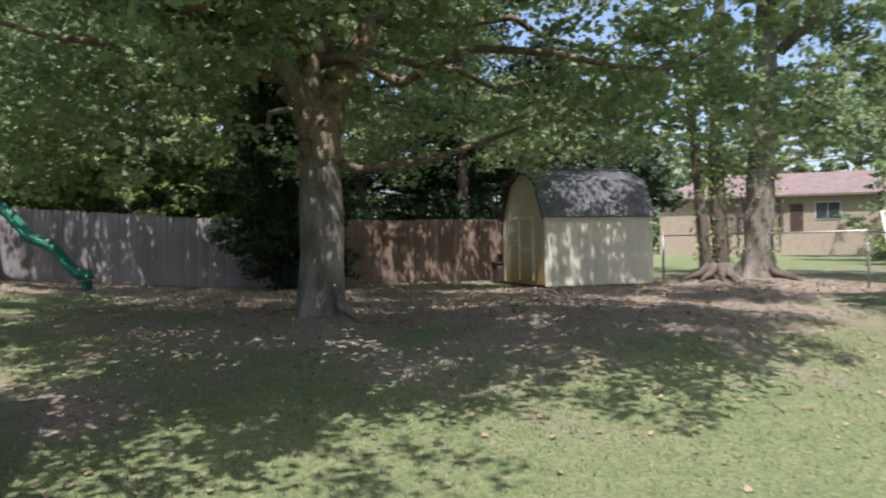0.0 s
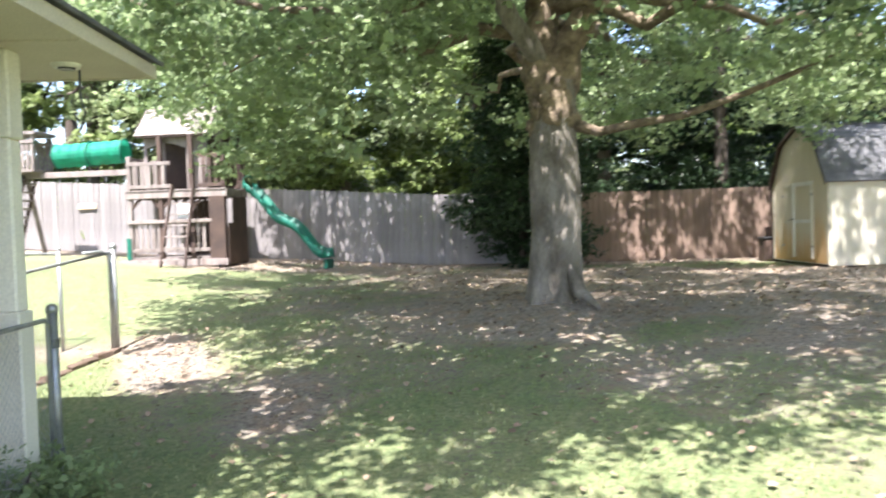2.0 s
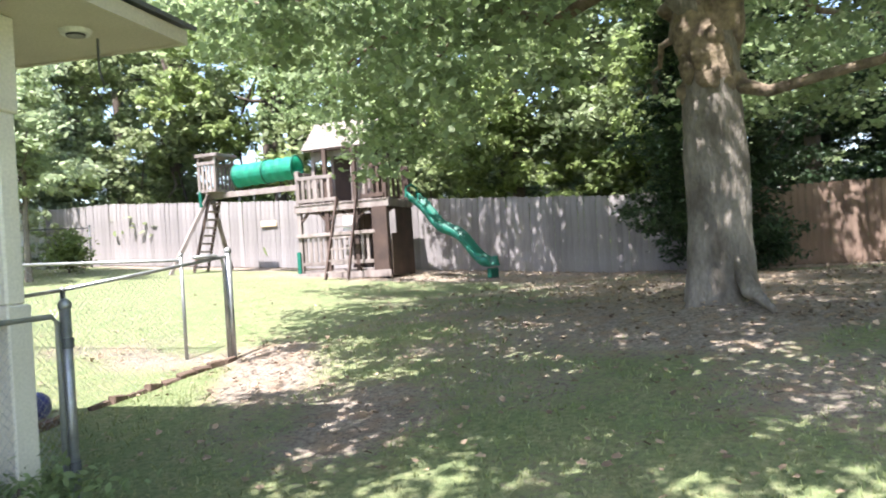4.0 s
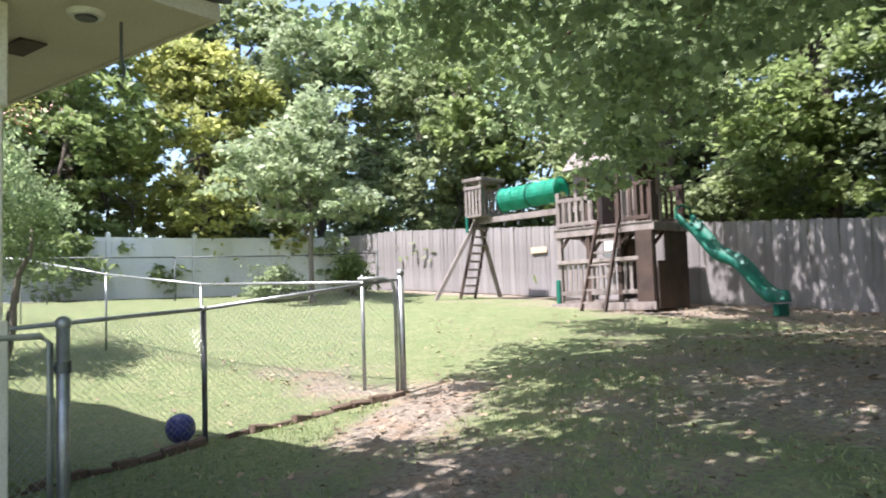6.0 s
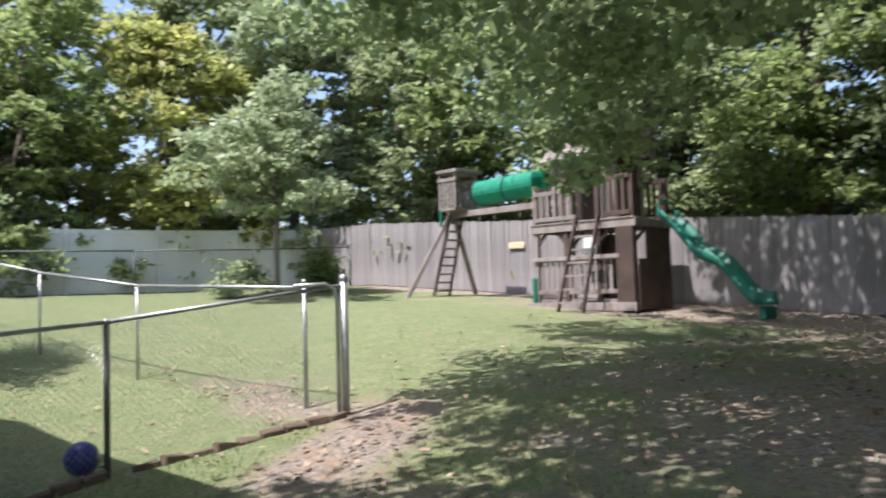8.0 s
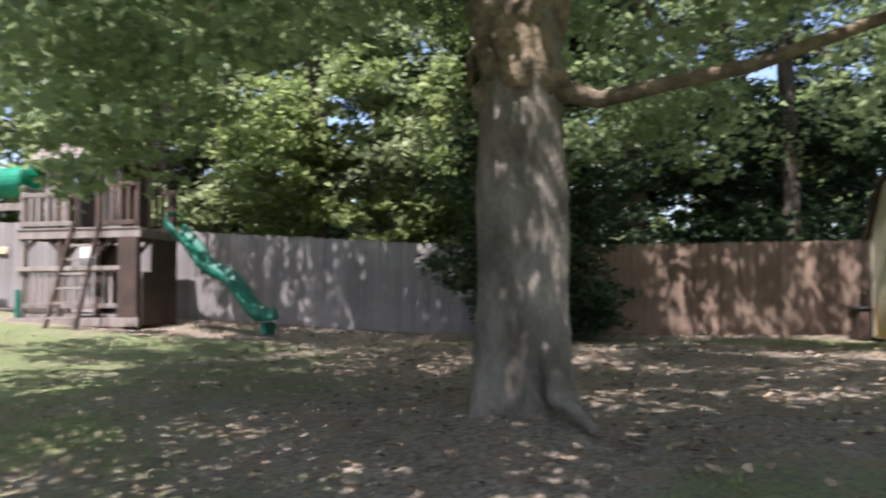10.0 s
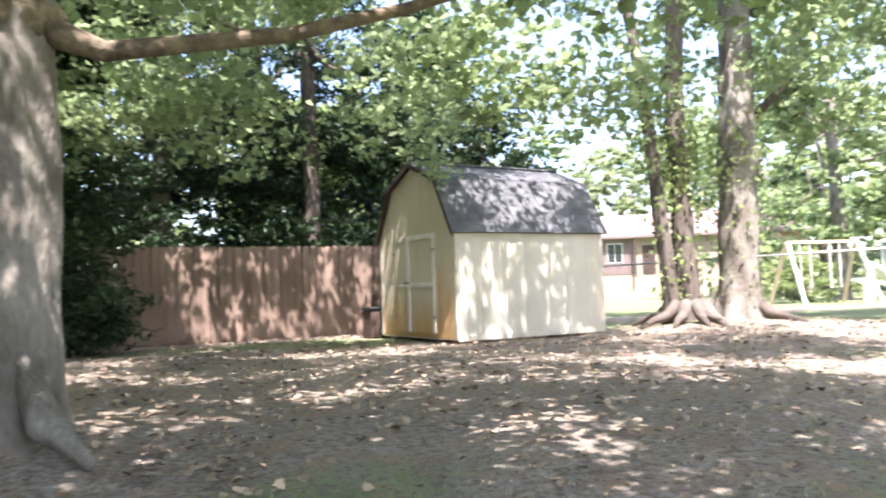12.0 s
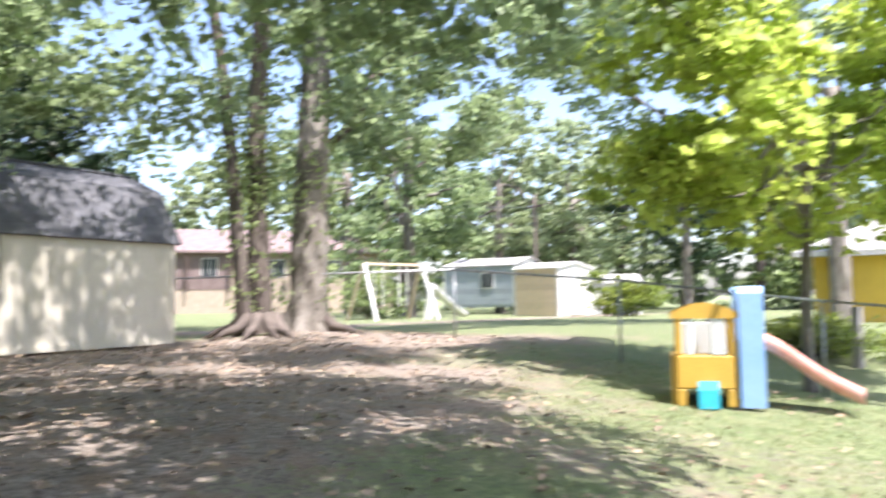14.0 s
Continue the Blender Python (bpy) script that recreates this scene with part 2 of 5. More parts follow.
def bar(bm, a, b, w, d, bevel=0.006):
    """A beam of section w by d from a to b."""
    a, b = Vector(a), Vector(b)
    q = (b - a).to_track_quat("Z", "Y").to_matrix().to_4x4()
    box(bm, -w / 2, w / 2, -d / 2, d / 2, 0, (b - a).length, bevel, Matrix.Translation(a) @ q)
    return bm


def tube(bm, pts, radii, seg=8, cap=True):
    """A tube along points."""
    rings = []
    up = Vector((0.31, 0.2, 0.93))
    for i, p in enumerate(pts):
        p = Vector(p)
        d = (Vector(pts[min(i + 1, len(pts) - 1)]) - Vector(pts[max(i - 1, 0)])).normalized()
        s = d.cross(up)
        if s.length < 0.2:
            s = d.cross(Vector((1, 0, 0)))
        s.normalize()
        t = d.cross(s)
        r = radii[i] if hasattr(radii, "__len__") else radii
        rings.append([bm.verts.new(p + r * (math.cos(2 * math.pi * k / seg) * s + math.sin(2 * math.pi * k / seg) * t)) for k in range(seg)])
    for r0, r1 in zip(rings, rings[1:]):
        for k in range(seg):
            bm.faces.new((r0[k], r0[(k + 1) % seg], r1[(k + 1) % seg], r1[k]))
    if cap:
        bm.faces.new(rings[0][::-1]); bm.faces.new(rings[-1])
    return bm


def prism(bm, outline, x0, x1):
    """An outline in y, z drawn out along x."""
    a = [bm.verts.new((x0, y, z)) for y, z in outline]
    b = [bm.verts.new((x1, y, z)) for y, z in outline]
    bm.faces.new(a[::-1]); bm.faces.new(b)
    for i in range(len(a)):
        j = (i + 1) % len(a)
        bm.faces.new((a[i], a[j], b[j], b[i]))
    bmesh.ops.recalc_face_normals(bm, faces=bm.faces[:])
    return bm


# leaves as one mesh, from arrays
LEAF_SHAPES = {
    "maple": np.array([(0, -0.5), (0.16, -0.22), (0.5, -0.12), (0.3, 0.12), (0.32, 0.38), (0, 0.6), (-0.32, 0.38), (-0.3, 0.12), (-0.5, -0.12), (-0.16, -0.22)]),
    "oval": np.array([(0, -0.6), (0.27, -0.15), (0.22, 0.25), (0, 0.6), (-0.22, 0.25), (-0.27, -0.15)]),
    "clump": np.array([(0.0, -0.5), (0.2, -0.15), (0.55, -0.2), (0.22, 0.12), (0.3, 0.55), (0.0, 0.25), (-0.35, 0.45), (-0.25, 0.05), (-0.5, -0.25), (-0.15, -0.2)]),
    "needle": np.array([(0, -0.8), (0.1, -0.2), (0.34, 0.2), (0.08, 0.25), (0, 0.8), (-0.12, 0.3), (-0.3, -0.1), (-0.08, -0.25)]),
}


def leaves(name, centres, size, mat, parent, shape="maple", seed=1, flat=0.5, label=""):
    rng = np.random.default_rng(seed)
    c = np.asarray(centres, float)
    n = len(c)
    nrm = rng.normal(size=(n, 3)); nrm[:, 2] = np.abs(nrm[:, 2]) + flat
    nrm /= np.linalg.norm(nrm, axis=1, keepdims=True)
    t = rng.normal(size=(n, 3))
    s = np.cross(nrm, t); s /= np.linalg.norm(s, axis=1, keepdims=True)
    t = np.cross(nrm, s)
    sz = size * rng.uniform(0.6, 1.35, n)
    sh = LEAF_SHAPES[shape]
    k = len(sh)
    v = c[:, None, :] + sz[:, None, None] * (sh[None, :, 0, None] * s[:, None, :] + sh[None, :, 1, None] * t[:, None, :])
    v += (np.abs(sh[:, 0])[None, :, None] * sz[:, None, None] * 0.35) * nrm[:, None, :]
    me = bpy.data.meshes.new(name)
    me.vertices.add(n * k); me.vertices.foreach_set("co", v.reshape(-1))
    me.loops.add(n * k); me.loops.foreach_set("vertex_index", np.arange(n * k, dtype=np.int32))
    me.polygons.add(n); me.polygons.foreach_set("loop_start", np.arange(0, n * k, k, dtype=np.int32))
    me.materials.append(mat)
    me.update(calc_edges=True)
    ob = new(name, me)
    ob.parent = parent
    return tagged(ob, label=label, kind="stuff")


def crown_points(rng, blobs, count, hollow=0.45):
    """Points in many small clusters scattered through ellipsoids, thicker to the outside."""
    w = np.array([b[3] * b[4] * b[5] for b in blobs]); w = w ** 0.8
    out = []
    per = 26
    nclusters = max(1, count // per)
    pick = rng.choice(len(blobs), nclusters, p=w / w.sum())
    for i in pick:
        x, y, z, a, b, c = blobs[i]
        d = rng.normal(size=3); d /= np.linalg.norm(d)
        r = rng.uniform(hollow, 1.0) ** 0.6
        centre = np.array((x, y, z)) + d * r * np.array((a, b, c))
        spread = rng.uniform(0.17, 0.42) * min(1.0, 0.35 + 0.2 * min(a, b, c))
        q = rng.normal(size=(per, 3)) * spread * np.array((1.2, 1.2, 0.5))
        out.append(centre + q)
    return np.concatenate(out)


def random_blobs(rng, n, cx, cy, z0, z1, rx, ry, r0, r1):
    blobs = []
    for _ in range(n):
        h = rng.uniform(0, 1)
        wdt = math.sin(math.pi * (0.12 + 0.82 * h)) ** 0.6
        ang, rr = rng.uniform(0, 6.283), math.sqrt(rng.uniform(0, 1))
        r = rng.uniform(r0, r1)
        blobs.append((cx + math.cos(ang) * rr * rx * wdt, cy + math.sin(ang) * rr * ry * wdt, z0 + h * (z1 - z0), r, r, r * 0.7))
    return blobs


def limb(bm, rng, start, end, r0, r1, wob=0.15, n=7, seg=8):
    a, b = Vector(start), Vector(end)
    pts = []
    for i in range(n):
        f = i / (n - 1)
        p = a.lerp(b, f)
        if 0 < i < n - 1:
            p += Vector(rng.normal(size=3)) * wob * (b - a).length / n
        pts.append(p)
    tube(bm, pts, [r0 + (r1 - r0) * (i / (n - 1)) for i in range(n)], seg)
    return pts


def flared_trunk(bm, base, top, r0, r1, flare, lobes, rng, seg=26, rows=22, wob=0.05, rough=1.0):
    a, b = Vector(base), Vector(top)
    phase = rng.uniform(0, 6, 4)
    rings = []
    for i in range(rows):
        f = (i / (rows - 1)) ** 1.5
        c = a.lerp(b, f) + Vector((math.sin(f * 5 + phase[0]) * wob * f, math.cos(f * 4 + phase[1]) * wob * f, 0))
        r = r0 + (r1 - r0) * f
        fl = flare * math.exp(-f * (b - a).length / 0.28)
        ring = []
        for k in range(seg):
            t = 2 * math.pi * k / seg
            lobe = 0.5 + 0.5 * math.cos(lobes * t + phase[2])
            rr = r * (1 + 0.05 * math.cos(3 * t + phase[3] + 2 * f) + 0.03 * math.cos(7 * t + f * 9)) + fl * (0.35 + lobe ** 2)
            q = Vector((c.x + math.cos(t), c.y + math.sin(t), c.z))
            rr += r * rough * (0.16 * noise.noise(q * 1.7) + 0.1 * noise.noise(q * 5.0))
            ring.append(bm.verts.new(c + Vector((math.cos(t) * rr, math.sin(t) * rr, 0))))
        rings.append(ring)
    for q, s in zip(rings, rings[1:]):
        for k in range(seg):
            bm.faces.new((q[k], q[(k + 1) % seg], s[(k + 1) % seg], s[k]))
    bm.faces.new(rings[0][::-1]); bm.faces.new(rings[-1])
    return bm


# ---- ground ----
def build_ground():
    bm = bmesh.new()
    def lines(a, b, fine_a, fine_b, step):
        out = list(np.arange(fine_a, fine_b + 0.01, step))
        k, s = fine_a, step
        while k > a:
            s *= 1.35; k -= s; out.insert(0, k)
        k, s = out[-1], step
        while k < b:
            s *= 1.35; k += s; out.append(k)
        return out
    xs, ys = lines(-900, 900, -24, 22, 0.3), lines(-900, 900, -2, 30, 0.3)
    grid = [[bm.verts.new((x, y, rise(x, y) + 0.02 * noise.noise(Vector((x * 1.3, y * 1.3, 0))))) for x in xs] for y in ys]
    for r0, r1 in zip(grid, grid[1:]):
        for i in range(len(xs) - 1):
            bm.faces.new((r0[i], r0[i + 1], r1[i + 1], r1[i]))
    ob = part("ground", bm, GROUND, kind="structure", shade=True)
    at = ob.data.attributes.new("bare", "FLOAT", "POINT")
    at.data.foreach_set("value", [bareness(v.co.x, v.co.y) for v in ob.data.vertices])
    return ob


def bareness(x, y):
    """How bare the soil is: 0 lawn, 1 earth."""
    def spot(cx, cy, rx, ry, turn=0.0):
        c, s = math.cos(turn), math.sin(turn)
        u, v = (x - cx) * c + (y - cy) * s, -(x - cx) * s + (y - cy) * c
        return math.exp(-((u / rx) ** 2 + (v / ry) ** 2))
    b = 0.95 * spot(0.5, 15.5, 5.5, 5.2) + 0.28 * spot(-3.0, 12.5, 6.0, 4.5) + 0.7 * spot(6.5, 19.5, 4.5, 3.2) + 0.55 * spot(-5.0, 17.5, 4.0, 3.5)
    b -= 0.4 * spot(-1.0, 16.8, 3.5, 1.8) + 0.3 * spot(-0.8, 11.6, 1.2, 0.6)
    b += 0.85 * spot(-5.9, 9.2, 1.7, 0.45, 2.34) + 0.7 * spot(-3.7, 8.3, 1.1, 0.5, 2.3) + 0.7 * spot(-12.5, 16.8, 4.5, 1.2, 0.36)
    b += 0.9 * spot(MAPLE[0], MAPLE[1], 1.3, 1.3) + 0.5 * spot(-8.9, 9.2, 2.2, 0.5, 0.3)
    d = abs((x - BACK_A.x) * ALONG.y - (y - BACK_A.y) * ALONG.x)
    b += 0.9 * math.exp(-(d / 1.1) ** 2)
    return min(1.0, b)


build_ground()


# ---- fences ----
YARD = math.atan2(ALONG.y, ALONG.x)


def back_fence():
    root = thing("board_fence", pose(0, 0, 0), "tall weathered board privacy fence, grey to brown", "fence")
    length = (BACK_B - BACK_A).length
    w, gap = 0.142, 0.004
    rng = random.Random(4)
    boards = [[], []]
    for v in range(6):
        bm = bmesh.new()
        top = 1.83 + (v - 2.5) * 0.004
        o = [(-w / 2, 0), (w / 2, 0), (w / 2, top - 0.03), (w / 2 - 0.03, top), (-w / 2 + 0.03, top), (-w / 2, top - 0.03)]
        a = [bm.verts.new((x, 0, z)) for x, z in o]
        b = [bm.verts.new((x, 0.018, z)) for x, z in o]
        bm.faces.new(a); bm.faces.new(b[::-1])
        for i in range(6):
            j = (i + 1) % 6
            bm.faces.new((a[j], a[i], b[i], b[j]))
        boards[0].append(mesh_of("board", bm, FENCE_GREY))
        m2 = boards[0][-1].copy(); m2.materials.clear(); m2.materials.append(FENCE_BROWN)
        boards[1].append(m2)
    n = int(length / (w + gap))
    for i in range(n):
        d = (i + 0.5) * (w + gap)
        p = BACK_A + ALONG * d
        brown = p.x > -5.3 + rng.uniform(-0.1, 0.1)
        ob = new("board", rng.choice(boards[1 if brown else 0]))
        ob.parent = root
        ob.matrix_local = pose(p.x, p.y, rise(p.x, p.y) + 0.02 + rng.uniform(-0.005, 0.005) - (0.08 if brown else 0), rng.uniform(-0.5, 0.5), rng.uniform(-0.35, 0.35), math.degrees(YARD))
    d = 0.0
    while d < length:
        p = BACK_A + ALONG * d + Vector((-ALONG.y, ALONG.x)) * 0.09
        bm = bmesh.new(); box(bm, -0.045, 0.045, -0.045, 0.045, -0.2, 1.72, 0.008)
        ob = part("post", bm, FENCE_BROWN, root)
        ob.matrix_local = pose(p.x, p.y, rise(p.x, p.y), 0, 0, math.degrees(YARD))
        q = BACK_A + ALONG * min(length, d + 2.4)
        for h in (0.35, 1.0, 1.55):
            bm = bmesh.new()
            off = Vector((-ALONG.y, ALONG.x)) * 0.04
            a = BACK_A + ALONG * d + off; b = q + off
            bar(bm, (a.x, a.y, rise(a.x, a.y) + h), (b.x, b.y, rise(b.x, b.y) + h), 0.038, 0.085, 0)
            part("rail", bm, FENCE_BROWN, root)
        d += 2.4
    return root


def vinyl_fence():
    a, b = Vector((-24.4, 14.71)), Vector((-22.6, -2.4))
    d = (b - a).normalized()
    turn = math.degrees(math.atan2(d.y, d.x))
    root = thing("vinyl_fence", pose(0, 0, 0), "tall white vinyl privacy fence with square posts", "fence")
    n, step = 7, 2.42
    for i in range(n + 1):
        p = a + d * step * i
        post = bmesh.new(); box(post, -0.06, 0.06, -0.06, 0.06, -0.1, 1.93, 0.006)
        ob = part("post", post, VINYL, root); ob.matrix_local = pose(p.x, p.y, rise(p.x, p.y), 0, 0, turn)
        cap = bmesh.new(); bmesh.ops.create_cone(cap, segments=4, radius1=0.1, radius2=0.0, depth=0.07, cap_ends=True, matrix=pose(0, 0, 1.965, 0, 0, 45))
        c = part("post_cap", cap, VINYL, root); c.matrix_local = pose(p.x, p.y, rise(p.x, p.y), 0, 0, turn)
        if i < n:
            q = a + d * step * (i + 1)
            z0, z1 = rise(p.x, p.y), rise(q.x, q.y)
            for name, h0, h1, w in (("bottom_rail", 0.05, 0.2, 0.045), ("top_rail", 1.68, 1.83, 0.045)):
                bm = bmesh.new()
                bar(bm, (p.x, p.y, z0 + (h0 + h1) / 2), (q.x, q.y, z1 + (h0 + h1) / 2), w, h1 - h0, 0.004)
                part(name, bm, VINYL, root)
            for k in range(8):
                f = (k + 0.5) / 8
                c = p.lerp(q, 0.03 + 0.94 * f)
                bm = bmesh.new(); box(bm, -0.1415, 0.1415, -0.015, 0.015, 0.19, 1.7)
                ob = part("panel", bm, VINYL, root); ob.matrix_local = pose(c.x, c.y, z0 + (z1 - z0) * f, 0, 0, turn)
    return root


def chain_mesh(bm, a, b, h, cell=0.075, wire=0.0012, z0=0.04):
    """Woven wire as thin three-sided rods between two ground points."""
    a, b = Vector(a), Vector(b)
    L = (b - a).length
    d = (b - a) / L
    def rod(p, q):
        t = (q - p).normalized(); s = t.cross(Vector((0, 0, 1))).normalized(); u = t.cross(s)
        va = [bm.verts.new(p + wire * (math.cos(k * 2.0944) * s + math.sin(k * 2.0944) * u)) for k in range(3)]
        vb = [bm.verts.new(q + wire * (math.cos(k * 2.0944) * s + math.sin(k * 2.0944) * u)) for k in range(3)]
        for k in range(3):
            bm.faces.new((va[k], va[(k + 1) % 3], vb[(k + 1) % 3], vb[k]))
    for sgn in (1, -1):
        s0 = -h if sgn > 0 else 0.0
        s1 = L if sgn > 0 else L + h
        s = s0
        while s < s1:
            lo, hi = (s, s + h) if sgn > 0 else (s, s - h)
            f0, f1 = 0.0, 1.0
            if sgn > 0:
                if lo < 0: f0 = -lo / h
                if hi > L: f1 = (L - lo) / h
            else:
                if lo > L: f0 = (lo - L) / h
                if hi < 0: f1 = lo / h
            if f1 > f0 + 0.02:
                p = a + d * (lo + (hi - lo) * f0) + Vector((0, 0, z0 + h * f0))
                q = a + d * (lo + (hi - lo) * f1) + Vector((0, 0, z0 + h * f1))
                rod(p, q)
            s += cell
    return bm


def chain_fence(name, pts, h, label, post=0.024, rail=True, cell=0.075, wire=0.0012, mat=None, ends=0.032):
    mat = mat or STEEL
    root = thing(name, pose(0, 0, 0), label, "fence")
    P = [Vector((x, y, rise(x, y))) for x, y in pts]
    for i, p in enumerate(P):
        r = ends if i in (0, len(P) - 1) else post
        extra = 0.06 if i in (0, len(P) - 1) else 0.0
        bm = bmesh.new(); tube(bm, [p + Vector((0, 0, -0.1)), p + Vector((0, 0, h - 0.02 + extra))], r, 10)
        po = part("post", bm, STEEL_DARK if post > 0.022 and 0 < i < len(P) - 1 else mat, root, shade=True)
        bm = bmesh.new(); bmesh.ops.create_uvsphere(bm, u_segments=10, v_segments=6, radius=r * 1.25, matrix=pose(p.x, p.y, p.z + h + extra))
        part("post_cap", bm, mat, po, shade=True)
    for p, q in zip(P, P[1:]):
        if rail:
            bm = bmesh.new(); tube(bm, [p + Vector((0, 0, h)), q + Vector((0, 0, h))], 0.019, 8)
            part("top_rail", bm, mat, root, shade=True)
        bm = bmesh.new(); chain_mesh(bm, p, q, h - 0.05, cell, wire)
        part("wire_mesh", bm, mat, root, kind="stuff")
    return root


GATE = Vector((-4.15, 6.52))
CORNER = Vector((-7.06, 9.66))
V_AXIS, U_AXIS = Vector((0.42, -0.907)), Vector((-0.907, -0.42))

p_corner = tuple(CORNER)
run1 = [p_corner, (-6.72, 7.62), (-5.95, 5.9), (-5.0, 3.9)]
chain_fence("chain_link_fence", run1, 1.19, "galvanised chain link fence with round posts beside the patio", ends=0.036, cell=0.06)
corner_z = rise(*run1[0])
bow = bmesh.new()
dv = (Vector(run1[1]) - Vector(run1[0])).normalized()
tube(bow, [(CORNER.x + dv.x * f, CORNER.y + dv.y * f, corner_z + h) for f, h in ((0.5, 1.19), (0.2, 1.2), (0.1, 1.16), (0.07, 1.06), (0.07, 0.0))], 0.02, 10)
bow_thing = thing("fence_brace", pose(0, 0, 0), "bent galvanised pipe at the corner of the wire fence", "fence")
part("bent_pipe", bow, STEEL, bow_thing, shade=True)
run2 = [(-7.8, 9.5), (-10.9, 8.2), (-13.1, 7.05), (-15.9, 5.7), (-18.7, 4.4)]
chain_fence("chain_link_fence", run2, 1.2, "thin silvery chain link fence crossing the lawn", post=0.018, ends=0.022, cell=0.09)
run3 = [(-21.6, 14.9), (-21.3, 12.0), (-21.0, 9.0), (-20.7, 6.0), (-20.4, 3.0)]
chain_fence("chain_link_fence", run3, 1.15, "dark chain link fence in front of the white vinyl fence", post=0.02, cell=0.11, mat=STEEL_DARK)
run4 = [(4.3, 24.3), (7.6, 18.6), (8.4, 15.6), (9.5, 13.2), (10.7, 10.9), (12.0, 8.5), (13.4, 6.0)]
chain_fence("chain_link_fence", run4, 1.2, "silvery chain link fence along the neighbouring lawn", post=0.02, cell=0.09)


def gate():
    root = thing("chain_link_gate", pose(GATE.x, GATE.y, rise(*GATE), 0, 0, -62), "open galvanised chain link gate beside the porch column", "gate")
    bm = bmesh.new(); tube(bm, [(0, 0, -0.1), (0, 0, 1.22)], 0.034, 14)
    p = part("post", bm, STEEL, root, shade=True)
    bm = bmesh.new(); bmesh.ops.create_uvsphere(bm, u_segments=12, v_segments=8, radius=0.042, matrix=pose(0, 0, 1.23))
    part("post_cap", bm, STEEL, p, shade=True)
    bm = bmesh.new()
    tube(bm, [(0.07, 0, 0.1), (0.07, 0, 1.13), (0.12, 0, 1.17), (0.95, 0, 1.17), (1.0, 0, 1.12), (1.0, 0, 0.12), (0.95, 0, 0.08), (0.1, 0, 0.08)], 0.017, 10)
    part("gate_frame", bm, STEEL, root, shade=True)
    bm = bmesh.new(); chain_mesh(bm, (0.09, 0, 0), (0.98, 0, 0), 1.04, 0.06, z0=0.1)
    part("wire_mesh", bm, STEEL, root, kind="stuff")
    for z in (0.25, 1.0):
        bm = bmesh.new(); tube(bm, [(0, 0, z - 0.03), (0, 0, z + 0.03)], 0.042, 12); tube(bm, [(0.03, 0, z), (0.08, 0, z)], 0.012, 6)
        part("hinge", bm, STEEL_DARK, root)
    return root


gate()


# ---- house with porch ----
TIP = Vector((-3.90, 7.32))
HU, HV = Vector((-0.894, -0.447)), Vector((0.447, -0.894))   # along the end wall, along the eave
HROT = math.degrees(math.atan2(HU.y, HU.x))


